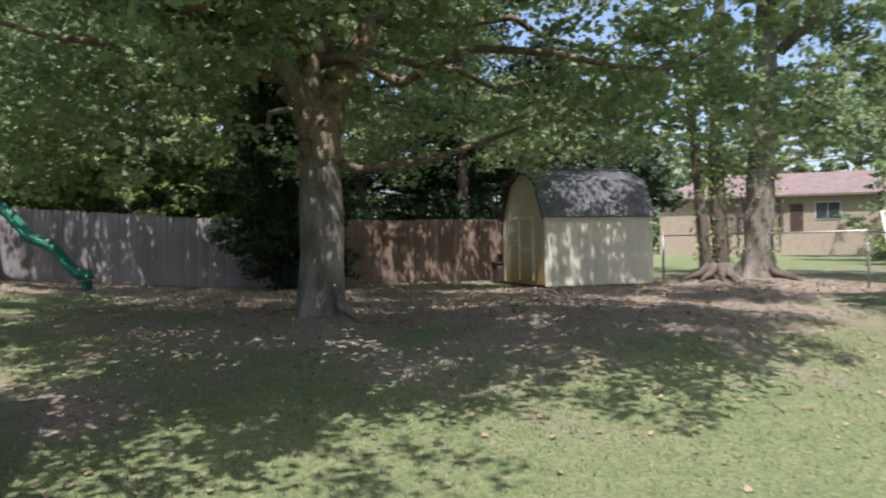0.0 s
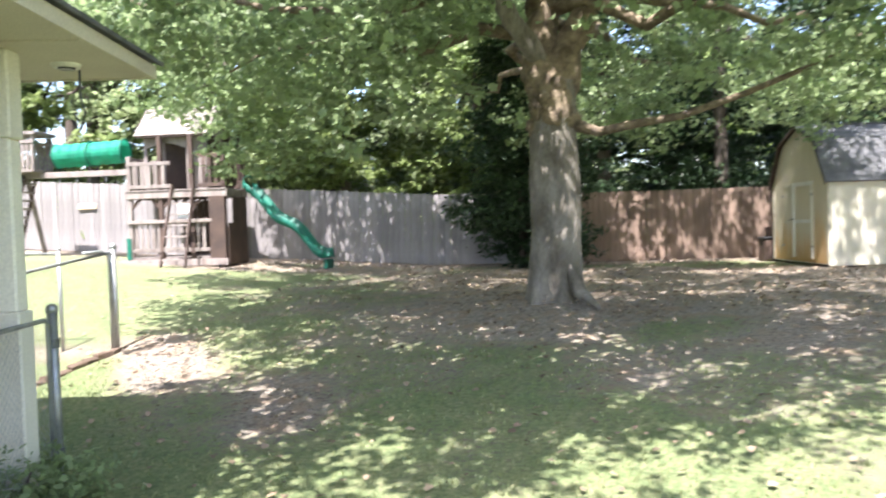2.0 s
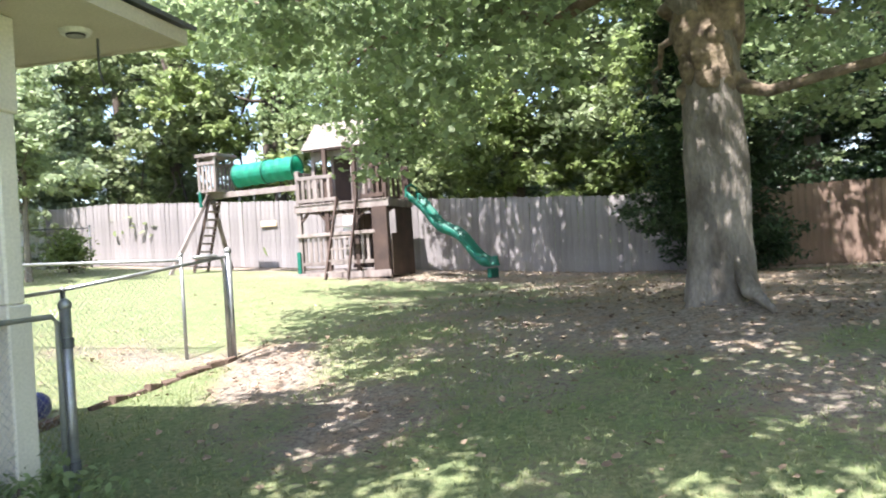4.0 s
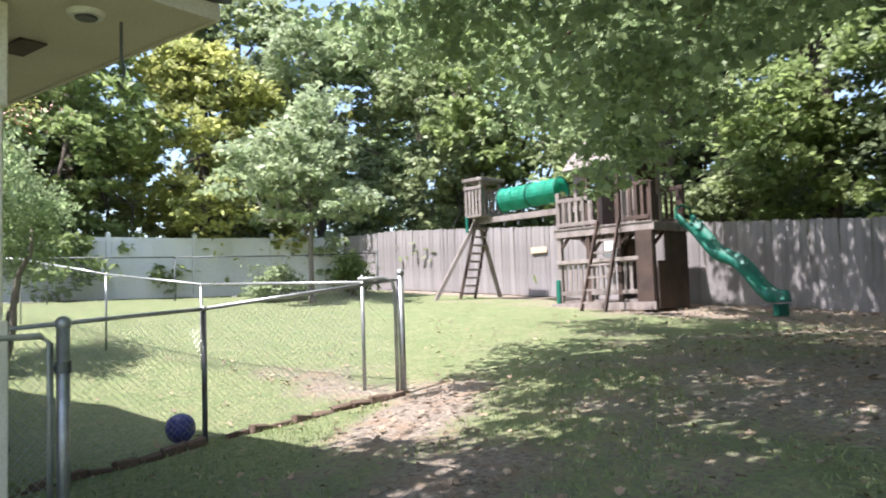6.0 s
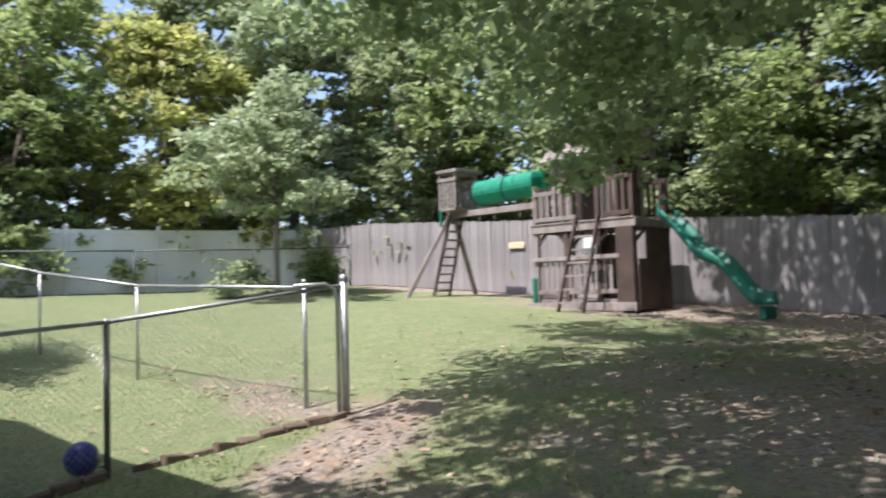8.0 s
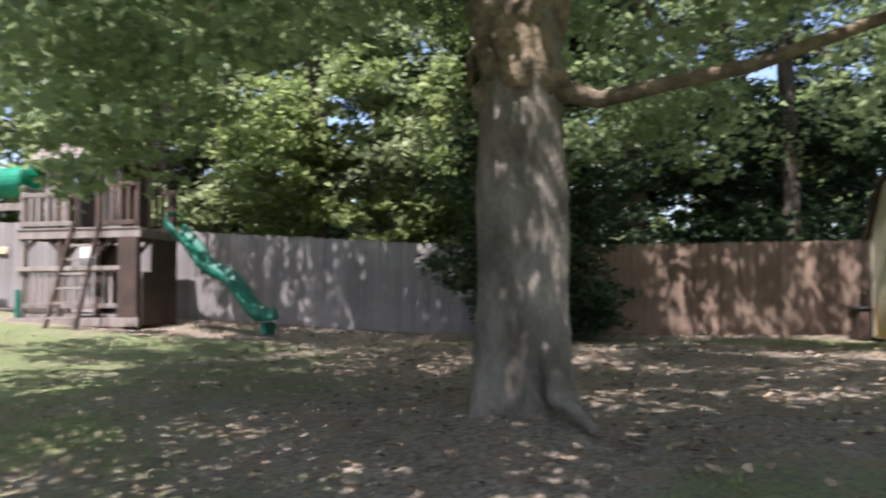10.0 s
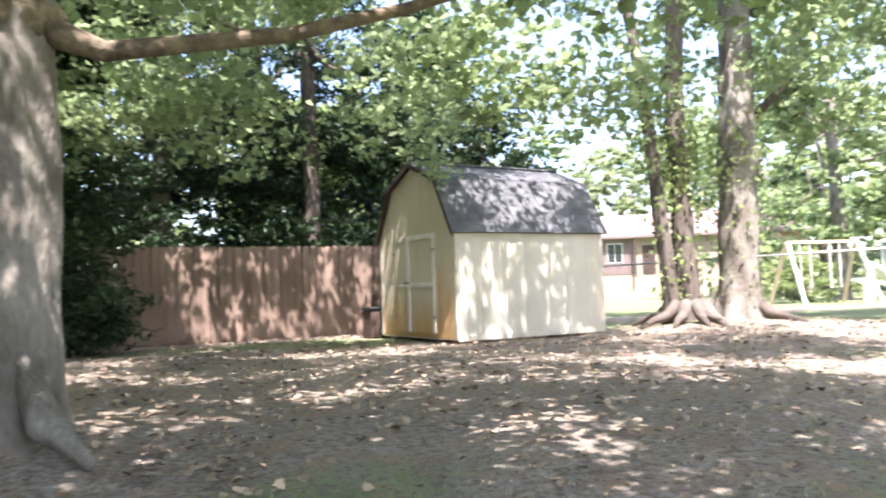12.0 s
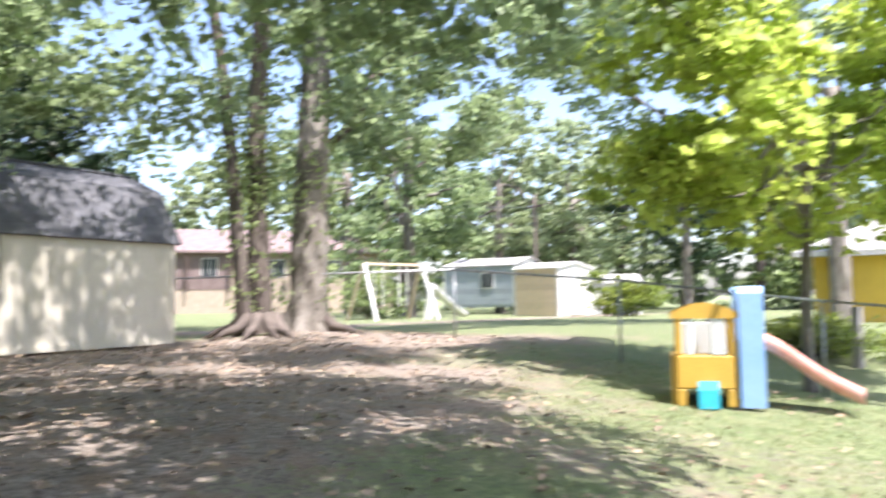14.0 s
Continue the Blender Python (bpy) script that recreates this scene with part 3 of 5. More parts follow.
def build_house():
    """Local x runs along the end of the porch away from the tip, local y along the eave towards the start of the walk."""
    root = thing("house", Matrix(((HU.x, HV.x, 0, TIP.x), (HU.y, HV.y, 0, TIP.y), (0, 0, 1, 0), (0, 0, 0, 1))), "cream painted single-storey house with a porch and low shingled roof", "house")
    root.matrix_world = pose(TIP.x, TIP.y, 0.13, 0, 0, math.degrees(math.atan2(-HU.y, -HU.x)))
    # in this frame: x = -u, y = -v
    def b(name, x0, x1, y0, y1, z0, z1, mat, bevel=0.0, label="", parent=None):
        bm = bmesh.new(); box(bm, x0, x1, y0, y1, z0, z1, bevel)
        return part(name, bm, mat, parent or root, label)
    L, D = 13.0, 12.0
    b("soffit", -D, -0.03, -L, -0.03, 2.5, 2.515, HOUSE_PAINT, label="cream painted plywood soffit")
    for k in range(1, 11):
        b("batten", -D, -0.04, -k * 1.22 - 0.02, -k * 1.22 + 0.02, 2.49, 2.499, HOUSE_PAINT)
    b("fascia", -0.03, -0.005, -L, 0.0, 2.49, 2.585, HOUSE_PAINT, label="cream fascia board along the eave")
    b("fascia", -D, -0.03, -0.03, 0.0, 2.49, 2.585, HOUSE_PAINT)
    bm = bmesh.new()
    o = [(0.04, 2.59), (0.04, 2.62), (-D / 2, 4.55), (-D - 0.04, 2.62), (-D - 0.04, 2.59), (-D / 2, 4.51)]
    q = [(x, z) for x, z in o]
    a = [bm.verts.new((x, 0.05, z)) for x, z in q]
    c = [bm.verts.new((x, -L, z)) for x, z in q]
    for i in range(6):
        j = (i + 1) % 6
        bm.faces.new((a[i], a[j], c[j], c[i]))
    bm.faces.new(a[::-1])
    b("gable_panel", -D / 2 - 0.9, -D / 2 + 0.9, -0.3, -0.2, 2.52, 4.1, HOUSE_PAINT)
    bmesh.ops.recalc_face_normals(bm, faces=bm.faces[:])
    part("roof", bm, SHINGLE, root, "dark shingled low gabled roof")
    # porch column and house walls
    cx, cy = -0.656, -0.97
    col = b("column", cx - 0.07, cx + 0.07, cy - 0.07, cy + 0.07, 0.86, 1.95, COLUMN_PAINT, 0.012, "off-white painted square porch column")
    b("column_base", cx - 0.09, cx + 0.09, cy - 0.09, cy + 0.09, -0.6, 0.86, COLUMN_PAINT, 0.01, parent=col)
    b("capital", cx - 0.085, cx + 0.085, cy - 0.085, cy + 0.085, 1.95, 2.5, COLUMN_PAINT, 0.01, parent=col)
    b("wall", -D + 0.6, -2.7, -L + 0.5, -3.6, -0.4, 2.5, HOUSE_PAINT, label="cream painted house wall")
    b("wall", -2.7, -0.75, -L + 0.5, -7.5, -0.4, 2.5, HOUSE_PAINT)
    b("patio_slab", -D + 0.6, -1.0, -7.5, -0.45, -0.7, -0.26, BRICK_TAN, label="low masonry patio slab under the porch")
    for lx, ly in ((-0.43, -0.55), (-1.68, -2.1)):
        bm = bmesh.new(); bmesh.ops.create_cone(bm, segments=20, radius1=0.085, radius2=0.1, depth=0.03, cap_ends=True, matrix=pose(lx, ly, 2.488))
        lamp = part("porch_light", bm, WHITE, root, "round recessed soffit light, switched off")
        bm = bmesh.new(); bmesh.ops.create_cone(bm, segments=16, radius1=0.055, radius2=0.06, depth=0.01, cap_ends=True, matrix=pose(lx, ly, 2.468))
        part("lens", bm, BIN_BLACK, lamp)
    bm = bmesh.new()
    tube(bm, [(-0.43, -0.35, 2.5), (-0.43, -0.35, 2.3), (-0.4, -0.35, 2.2), (-0.43, -0.35, 2.12), (-0.47, -0.35, 2.17)], 0.009, 6)
    part("plant_hook", bm, STEEL_DARK, root, "thin dark hanging plant hook")
    vent = b("soffit_vent", -1.38, -1.06, -0.62, -0.46, 2.485, 2.498, WOOD_DARK, 0.003, "dark rectangular soffit vent")
    return root


build_house()


# ---- storage shed ----
def build_shed():
    turn = 24.5
    W, L, H = 2.55, 2.85, 1.62
    x0, y0 = 0.91, 19.6
    z = rise(x0, y0) + 0.07
    root = thing("storage_shed", pose(x0, y0, z, 0, 0, turn), "tan painted barn-style storage shed with grey shingled gambrel roof", "shed")
    # gable outline in y, z
    gable = [(0, 0), (W, 0), (W, H), (W - 0.5, H + 0.83), (W / 2, H + 1.16), (0.5, H + 0.83), (0, H)]
    def wall(name, bm, mat, label=""):
        return part(name, bm, mat, root, label)
    wall("floor_frame", box(bmesh.new(), 0.02, L - 0.02, 0.02, W - 0.02, -0.02, 0.06), WHITE)
    for gx in (0.0, L - 0.04):
        bm = bmesh.new(); prism(bm, gable, gx, gx + 0.04)
        wall("gable_wall", bm, SHED_STAIN if gx == 0 else SHED_PAINT, "tan gable wall with orange stains near the ground" if gx == 0 else "")
    # siding panels with grooves
    for side, yy in ((0, 0.0), (1, W - 0.03)):
        k = 0
        x = 0.04
        while x < L - 0.05:
            x1 = min(L - 0.04, x + 0.41)
            wall("siding_board", box(bmesh.new(), x, x1 - 0.002, yy, yy + 0.03, 0.0, H, 0.001), SHED_PAINT)
            x = x1
    for xx, yy in ((-0.012, -0.012), (L - 0.06, -0.012), (-0.012, W - 0.06), (L - 0.06, W - 0.06)):
        wall("corner_trim", box(bmesh.new(), xx, xx + 0.072, yy, yy + 0.072, 0.0, H, 0.004), SHED_PAINT)
    wall("skirt_board", box(bmesh.new(), 0.0, L, -0.02, 0.0, -0.03, 0.045), SHED_PAINT, "tan skirting board under the siding")
    for bx in (0.1, 1.25, 2.4):
        for by in (0.12, W - 0.3):
            wall("foundation_block", box(bmesh.new(), bx, bx + 0.38, by, by + 0.18, -0.22, -0.02, 0.01), BRICK_TAN, "grey concrete foundation block")
    # roof slopes with shingle courses
    over = 0.09
    prof = [(-0.06, H - 0.03), (0.46, H + 0.865), (W / 2, H + 1.205), (W - 0.46, H + 0.865), (W + 0.06, H - 0.03)]
    for i in range(4):
        (ya, za), (yb, zb) = prof[i], prof[i + 1]
        n = 6 if i in (0, 3) else 7
        ln = math.hypot(yb - ya, zb - za)
        a = math.atan2(zb - za, yb - ya)
        roof = part("roof_slope", box(bmesh.new(), -over, L + over, 0.0, ln, -0.02, 0.0, 0, pose(0, ya, za, math.degrees(a))), WOOD_DARK, root, "gambrel roof slope with grey shingles")
        for c in range(n):
            up = i < 2
            for t in range(10):
                wid = (L + 2 * over) / 10
                xx = -over + t * wid
                u0, u1 = c * ln / n, (c + 1) * ln / n + 0.012
                bm = bmesh.new()
                box(bm, xx + 0.003, xx + wid - 0.003, u0, min(u1, ln), 0.001, 0.012 + 0.004 * ((c + t) % 2))
                bmesh.ops.transform(bm, matrix=pose(0, ya, za, math.degrees(a)), verts=bm.verts[:])
                part("shingle", bm, SHINGLE, roof)
    wall("ridge_cap", box(bmesh.new(), -over, L + over, W / 2 - 0.11, W / 2 + 0.11, H + 1.195, H + 1.225, 0.01), SHINGLE)
    # rake boards on the front gable
    for i in range(4):
        (ya, za), (yb, zb) = prof[i], prof[i + 1]
        bm = bmesh.new(); bar(bm, (-over + 0.01, ya, za - 0.04), (-over + 0.01, yb, zb - 0.04), 0.02, 0.05, 0)
        wall("rake_board", bm, WOOD_DARK)
    # double doors on the gable facing the walk
    TOP = 1.64
    for k, (ya, yb) in enumerate(((0.58, 1.5), (1.51, 1.94))):
        door = part("door", box(bmesh.new(), -0.03, 0.0, ya, yb, 0.08, TOP, 0.003), SHED_STAIN, root, "tan shed door leaf framed in white trim" if k == 0 else "narrow plain tan shed door leaf")
        trims = [("stile", (ya, ya + 0.07, 0.08, TOP)), ("stile", (yb - 0.1, yb, 0.08, TOP)), ("cross_rail", (ya + 0.07, yb - 0.1, 0.8, 0.87)), ("cross_rail", (ya + 0.07, yb - 0.1, TOP - 0.08, TOP))]
        for n, bx in trims if k == 0 else trims[2:]:
            bx = bx if k == 0 or n == "stile" else (ya, yb, bx[2], bx[3] - 0.03)
            light = k == 0
            part(n, box(bmesh.new(), -0.05 if light else -0.042, -0.032, *bx, 0.003), WHITE if light else SHED_PAINT, door, "white painted door trim" if light else "")
        for zz in (0.3, 1.35):
            yy = ya - 0.03 if k == 0 else yb - 0.06
            part("hinge", box(bmesh.new(), -0.058, -0.051, yy, yy + 0.1, zz, zz + 0.05), STEEL, door)
    part("latch", box(bmesh.new(), -0.075, -0.05, 1.42, 1.6, 0.86, 0.89, 0.004), STEEL_DARK, root, "small dark metal latch")
    # a dark box beside the shed
    bx = thing("storage_box", pose(*((Vector((x0, y0)) + Vector((-math.sin(radians(turn)), math.cos(radians(turn)))) * (W + 0.35)).to_tuple()), rise(0, 22.2), 0, 0, turn), "dark brown lidded box standing beside the shed", "box")
    part("body", box(bmesh.new(), -0.15, 0.35, -0.2, 0.2, 0, 0.5, 0.02), WOOD_DARK, bx)
    part("lid", box(bmesh.new(), -0.17, 0.37, -0.22, 0.22, 0.5, 0.56, 0.02), BIN_BLACK, bx)
    part("upright", box(bmesh.new(), 0.0, 0.09, 0.02, 0.12, 0.56, 0.78, 0.01), WOOD_DARK, bx)
    return root


build_shed()


# ---- play tower with slide and swing beam ----
def build_playset():
    A = Vector((-13.72, 16.2))
    turn = 19.0
    gz = rise(-12.6, 17.0) + 0.1
    root = thing("play_tower", pose(A.x, A.y, gz, 0, 0, turn), "weathered timber play tower with railed deck and gabled roof", "playset")
    W, D, H = 2.25, 1.25, 1.62
    def p(name, bm, mat=WOOD_PLAY, label="", parent=None):
        return part(name, bm, mat, parent or root, label)
    posts = {}
    for x in (0.0, 0.75, 1.5, W):
        for y in (0.0, D):
            # posts past x = 0.5 take the darker brown timber
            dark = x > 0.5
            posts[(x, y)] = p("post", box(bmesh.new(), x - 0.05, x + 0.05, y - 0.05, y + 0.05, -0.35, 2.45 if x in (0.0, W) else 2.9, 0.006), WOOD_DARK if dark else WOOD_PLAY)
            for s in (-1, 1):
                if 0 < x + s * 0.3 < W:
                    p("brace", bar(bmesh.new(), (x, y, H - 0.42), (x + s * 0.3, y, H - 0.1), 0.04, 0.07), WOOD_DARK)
    for y in (-0.06, D + 0.06):
        p("deck_beam", box(bmesh.new(), -0.1, W + 0.1, y - 0.02, y + 0.02, H - 0.16, H, 0.004))
    for x in (-0.06, W + 0.06):
        p("deck_beam", box(bmesh.new(), x - 0.02, x + 0.02, -0.04, D + 0.04, H - 0.16, H, 0.004))
    n = 16
    for i in range(n):
        x = -0.08 + i * (W + 0.16) / n
        p("deck_board", box(bmesh.new(), x, x + 0.14, -0.1, D + 0.1, H, H + 0.03, 0.003))
    def railing(x0, y0, x1, y1, z0, z1, every=0.16, mat=WOOD_PLAY, skip=()):
        L = math.hypot(x1 - x0, y1 - y0)
        for z in (z0 + 0.05, z1):
            p("railing", bar(bmesh.new(), (x0, y0, z), (x1, y1, z), 0.035, 0.085), mat)
        k = int(L / every)
        for i in range(1, k):
            f = i / k
            x, y = x0 + (x1 - x0) * f, y0 + (y1 - y0) * f
            p("baluster", box(bmesh.new(), x - 0.035, x + 0.035, y - 0.012, y + 0.012, z0, z1, 0.002, None), mat)
    railing(0, -0.07, 1.02, -0.07, H + 0.06, H + 0.64)
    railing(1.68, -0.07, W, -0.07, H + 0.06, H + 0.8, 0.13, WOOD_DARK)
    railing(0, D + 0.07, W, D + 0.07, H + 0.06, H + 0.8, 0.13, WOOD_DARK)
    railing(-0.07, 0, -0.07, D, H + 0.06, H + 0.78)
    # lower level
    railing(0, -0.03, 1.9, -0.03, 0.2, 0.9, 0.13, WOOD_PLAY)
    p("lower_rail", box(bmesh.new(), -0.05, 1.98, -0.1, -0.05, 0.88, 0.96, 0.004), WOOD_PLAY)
    p("lower_panel", box(bmesh.new(), 1.92, W + 0.04, -0.09, -0.055, -0.1, H - 0.15, 0.004), WOOD_DARK, "dark brown boarded panel")
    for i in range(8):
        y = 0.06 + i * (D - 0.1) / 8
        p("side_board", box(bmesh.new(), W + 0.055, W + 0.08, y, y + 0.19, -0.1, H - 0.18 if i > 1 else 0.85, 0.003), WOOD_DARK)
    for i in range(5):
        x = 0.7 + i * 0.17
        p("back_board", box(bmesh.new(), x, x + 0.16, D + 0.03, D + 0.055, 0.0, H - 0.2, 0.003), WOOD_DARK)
    p("lower_floor", box(bmesh.new(), 0, W, 0, D, 0.02, 0.1, 0.004), WOOD_PLAY)
    p("sill_beam", box(bmesh.new(), -0.2, W + 0.1, -0.14, -0.1, -0.12, 0.04, 0.004), WOOD_PLAY)
    p("post_sleeve", box(bmesh.new(), -0.09, 0.01, -0.1, -0.056, 0.02, 0.55, 0.01), GREEN_PLASTIC, "green plastic sleeve")
    # cabin and roof
    cx0, cx1 = 0.3, 1.75
    for x in (cx0, cx1):
        for y in (0.25, D - 0.05):
            p("cabin_post", box(bmesh.new(), x - 0.04, x + 0.04, y - 0.04, y + 0.04, H + 0.03, 2.92, 0.004), WOOD_PLAY)
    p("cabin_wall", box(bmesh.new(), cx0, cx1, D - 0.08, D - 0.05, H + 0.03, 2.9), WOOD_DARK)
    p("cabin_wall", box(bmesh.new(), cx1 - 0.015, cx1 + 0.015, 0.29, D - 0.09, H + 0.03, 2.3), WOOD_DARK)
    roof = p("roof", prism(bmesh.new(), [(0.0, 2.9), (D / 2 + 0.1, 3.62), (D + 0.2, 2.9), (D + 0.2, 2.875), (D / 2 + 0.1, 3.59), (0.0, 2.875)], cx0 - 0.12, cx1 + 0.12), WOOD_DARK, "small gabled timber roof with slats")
    run = D / 2 + 0.1
    ang = math.atan2(0.72, run)
    ln = math.hypot(0.72, run)
    for sgn in (0, 1):
        for i in range(8):
            bm = bmesh.new()
            u = i * ln / 8
            box(bm, cx0 - 0.16, cx1 + 0.16, u, u + ln / 8 - 0.012, 0.005, 0.026)
            m = pose(0, 0.0, 2.905, math.degrees(ang)) if sgn == 0 else Matrix.Translation((0, D + 0.2, 2.905)) @ Matrix.Rotation(math.pi, 4, "Z") @ Matrix.Translation((-(cx0 + cx1), 0, 0)) @ pose(0, 0, 0, math.degrees(ang))
            bmesh.ops.transform(bm, matrix=m, verts=bm.verts[:])
            p("roof_slat", bm, WOOD_PLAY, parent=roof)
    for gx in (cx0 - 0.1, cx1 + 0.07):
        p("roof_gable", prism(bmesh.new(), [(0.12, 2.92), (D / 2 + 0.1, 3.55), (D + 0.08, 2.92)], gx, gx + 0.03), WOOD_PLAY, "pale boarded gable end")
    bm = bmesh.new()
    n = 10
    arch = [(cx0 + 0.04 + (cx1 - cx0 - 0.5) * i / n, 2.62 + 0.13 * math.sin(math.pi * i / n)) for i in range(n + 1)]
    o = arch + [(cx1 - 0.46, 2.88), (cx0 + 0.04, 2.88)]
    a = [bm.verts.new((x, 0.2, z)) for x, z in o]; b = [bm.verts.new((x, 0.235, z)) for x, z in o]
    bm.faces.new(a); bm.faces.new(b[::-1])
    for i in range(len(o)):
        j = (i + 1) % len(o)
        bm.faces.new((a[j], a[i], b[i], b[j]))
    bmesh.ops.recalc_face_normals(bm, faces=bm.faces[:])
    p("arched_lintel", bm, WOOD_PLAY, "pale arched board over the cabin opening")
    p("front_panel", box(bmesh.new(), cx1 - 0.45, cx1 - 0.05, 0.2, 0.235, H + 0.03, 2.88, 0.004), WOOD_PLAY, "weathered boarded panel beside the cabin opening")
    # ladder at the front
    lad = p("ladder", bar(bmesh.new(), (1.05, -0.8, -0.12), (1.08, -0.12, H + 0.12), 0.04, 0.09), WOOD_DARK, "leaning timber ladder to the deck")
    part("stile", bar(bmesh.new(), (1.62, -0.8, -0.12), (1.58, -0.12, H + 0.12), 0.04, 0.09), WOOD_DARK, lad)
    for i in range(6):
        f = (i + 0.6) / 6.3
        part("rung", box(bmesh.new(), 1.08, 1.58, -0.8 + 0.68 * f - 0.05, -0.8 + 0.68 * f + 0.05, -0.1 + 1.6 * f - 0.02, -0.1 + 1.6 * f + 0.02, 0.003), WOOD_PLAY, lad)
    p("toy_panel", box(bmesh.new(), 1.14, 1.46, -0.02, 0.01, 0.85, 1.35, 0.02), VINYL, "pale plastic play panel")
    # green slide
    sl = thing("slide", root.matrix_world @ pose(W + 0.42, 0.55, -0.16, 0, 0, -8), "wavy green plastic playground slide fixed to the tower", "slide")
    bm = bmesh.new()
    N = 26
    rows = []
    for i in range(N + 1):
        f = i / N
        x = 1.95 * f
        z = 1.68 - 1.6 * f + 0.075 * math.sin(f * math.pi * 4 + 0.3) + (0.03 if f < 0.05 else 0)
        if f > 0.9: z = max(z, 0.16)
        row = []
        for y, h in ((-0.27, 0.16), (-0.24, 0.19), (-0.21, 0.16), (-0.19, 0.02), (-0.1, 0.0), (0.1, 0.0), (0.19, 0.02), (0.21, 0.16), (0.24, 0.19), (0.27, 0.16), (0.25, -0.03), (-0.25, -0.03)):
            row.append(bm.verts.new((x + (0.05 if h < 0 else 0), y, z + h)))
        rows.append(row)
    for a, b in zip(rows, rows[1:]):
        for k in range(12):
            bm.faces.new((a[k], a[(k + 1) % 12], b[(k + 1) % 12], b[k]))
    bm.faces.new(rows[0][::-1]); bm.faces.new(rows[-1])
    bmesh.ops.recalc_face_normals(bm, faces=bm.faces[:])
    part("slide_bed", bm, GREEN_PLASTIC, sl, shade=True)
    part("slide_foot", box(bmesh.new(), 1.88, 1.99, -0.2, 0.2, -0.12, 0.1, 0.025), GREEN_PLASTIC, sl)
    part("grab_hood", tube(bmesh.new(), [(-0.02, -0.25, 1.8), (-0.02, -0.22, 2.03), (-0.02, 0, 2.1), (-0.02, 0.22, 2.03), (-0.02, 0.25, 1.8)], 0.025, 8), GREEN_PLASTIC, sl)
    # swing beam, end frame and climbing ladder
    fr = thing("play_swing", root.matrix_world @ pose(-3.0, 0.6, 0.05), "weathered timber swing beam with A-frame and climbing ladder", "swing")
    gz2 = rise(-17.4, 15.8) - gz - 0.05
    part("top_beam", box(bmesh.new(), -0.1, 3.2, -0.05, 0.05, 2.02, 2.16, 0.006), WOOD_PLAY, fr)
    for y in (-0.95, 0.95):
        part("leg", bar(bmesh.new(), (-0.55 if y < 0 else -0.25, y * 1.15, gz2 - 0.15), (0.0, y * 0.06, 2.1), 0.09, 0.09), WOOD_PLAY, fr)
    ladr = part("climbing_ladder", bar(bmesh.new(), (-0.45, -0.27, gz2 - 0.1), (0.12, -0.2, 2.0), 0.04, 0.08), WOOD_DARK, fr, "steep dark-sided ladder with pale treads")
    part("stile", bar(bmesh.new(), (-0.45, 0.27, gz2 - 0.1), (0.12, 0.22, 2.0), 0.04, 0.08), WOOD_DARK, ladr)
    for i in range(9):
        f = (i + 0.5) / 9
        z = gz2 + (2.0 - gz2) * f
        part("rung", box(bmesh.new(), -0.51 + 0.56 * f, -0.36 + 0.56 * f, -0.26 + 0.06 * f, 0.26 - 0.05 * f, z - 0.022, z + 0.022, 0.003), WOOD_PLAY, ladr)
    part("platform", box(bmesh.new(), -0.05, 0.5, -0.4, 0.4, 2.16, 2.22, 0.005), WOOD_PLAY, fr)
    for i in range(5):
        for y in (-0.38, 0.38):
            x = 0.0 + i * 0.115
            part("baluster", box(bmesh.new(), x - 0.035, x + 0.035, y - 0.012, y + 0.012, 2.22, 2.85, 0.002), WOOD_PLAY, fr)
    for y in (-0.38, 0.38):
        part("railing", box(bmesh.new(), -0.06, 0.52, y - 0.03, y + 0.03, 2.85, 2.93, 0.004), WOOD_PLAY, fr)
    for px, py in ((-0.02, -0.36), (0.47, -0.36), (-0.02, 0.36), (0.47, 0.36)):
        part("canopy_post", box(bmesh.new(), px - 0.03, px + 0.03, py - 0.03, py + 0.03, 2.22, 3.05, 0.004), WOOD_PLAY, fr)
    part("canopy_board", box(bmesh.new(), -0.08, 0.58, -0.44, 0.44, 3.05, 3.13, 0.008), WOOD_PLAY, fr, "flat pale board roof over the platform")
    bm = bmesh.new(); tube(bm, [(0.0, -0.38, 1.8), (0.0, -0.38, 2.2)], 0.04, 8)
    part("post_sleeve", bm, GREEN_PLASTIC, fr)
    for x in (0.9, 1.35, 2.1, 2.55):
        part("swing_hook", box(bmesh.new(), x - 0.02, x + 0.02, -0.02, 0.02, 1.9, 2.02), STEEL_DARK, fr)
    # green tunnel
    tn = thing("play_tunnel", root.matrix_world @ pose(-2.2, 0.75, 2.5, 0, -2, 0), "faded turquoise canvas play tunnel between the platforms", "playset")
    bm = bmesh.new()
    N = 14
    rows = []
    for i in range(N + 1):
        x = i * 1.75 / N
        r = 0.28 + 0.012 * math.cos(i * math.pi)
        rows.append([bm.verts.new((x, r * math.cos(k * math.pi / 10), r * math.sin(k * math.pi / 10) + 0.1)) for k in range(20)])
    for a, b in zip(rows, rows[1:]):
        for k in range(20):
            bm.faces.new((a[k], b[k], b[(k + 1) % 20], a[(k + 1) % 20]))
    bmesh.ops.solidify(bm, geom=bm.faces[:], thickness=0.015)
    part("canvas_tube", bm, GREEN_TARP, tn)
    for x in (0.0, 0.87, 1.74):
        bm = bmesh.new(); tube(bm, [(x, 0.295 * math.cos(k * math.pi / 10), 0.1 + 0.295 * math.sin(k * math.pi / 10)) for k in range(21)], 0.018, 6)
        part("hoop", bm, GREEN_PLASTIC, tn)
    sg = thing("fence_sign", Matrix.Translation((0, 0, 0)), "small pale yellow plank sign fixed to the fence", "sign")
    d = 8.0
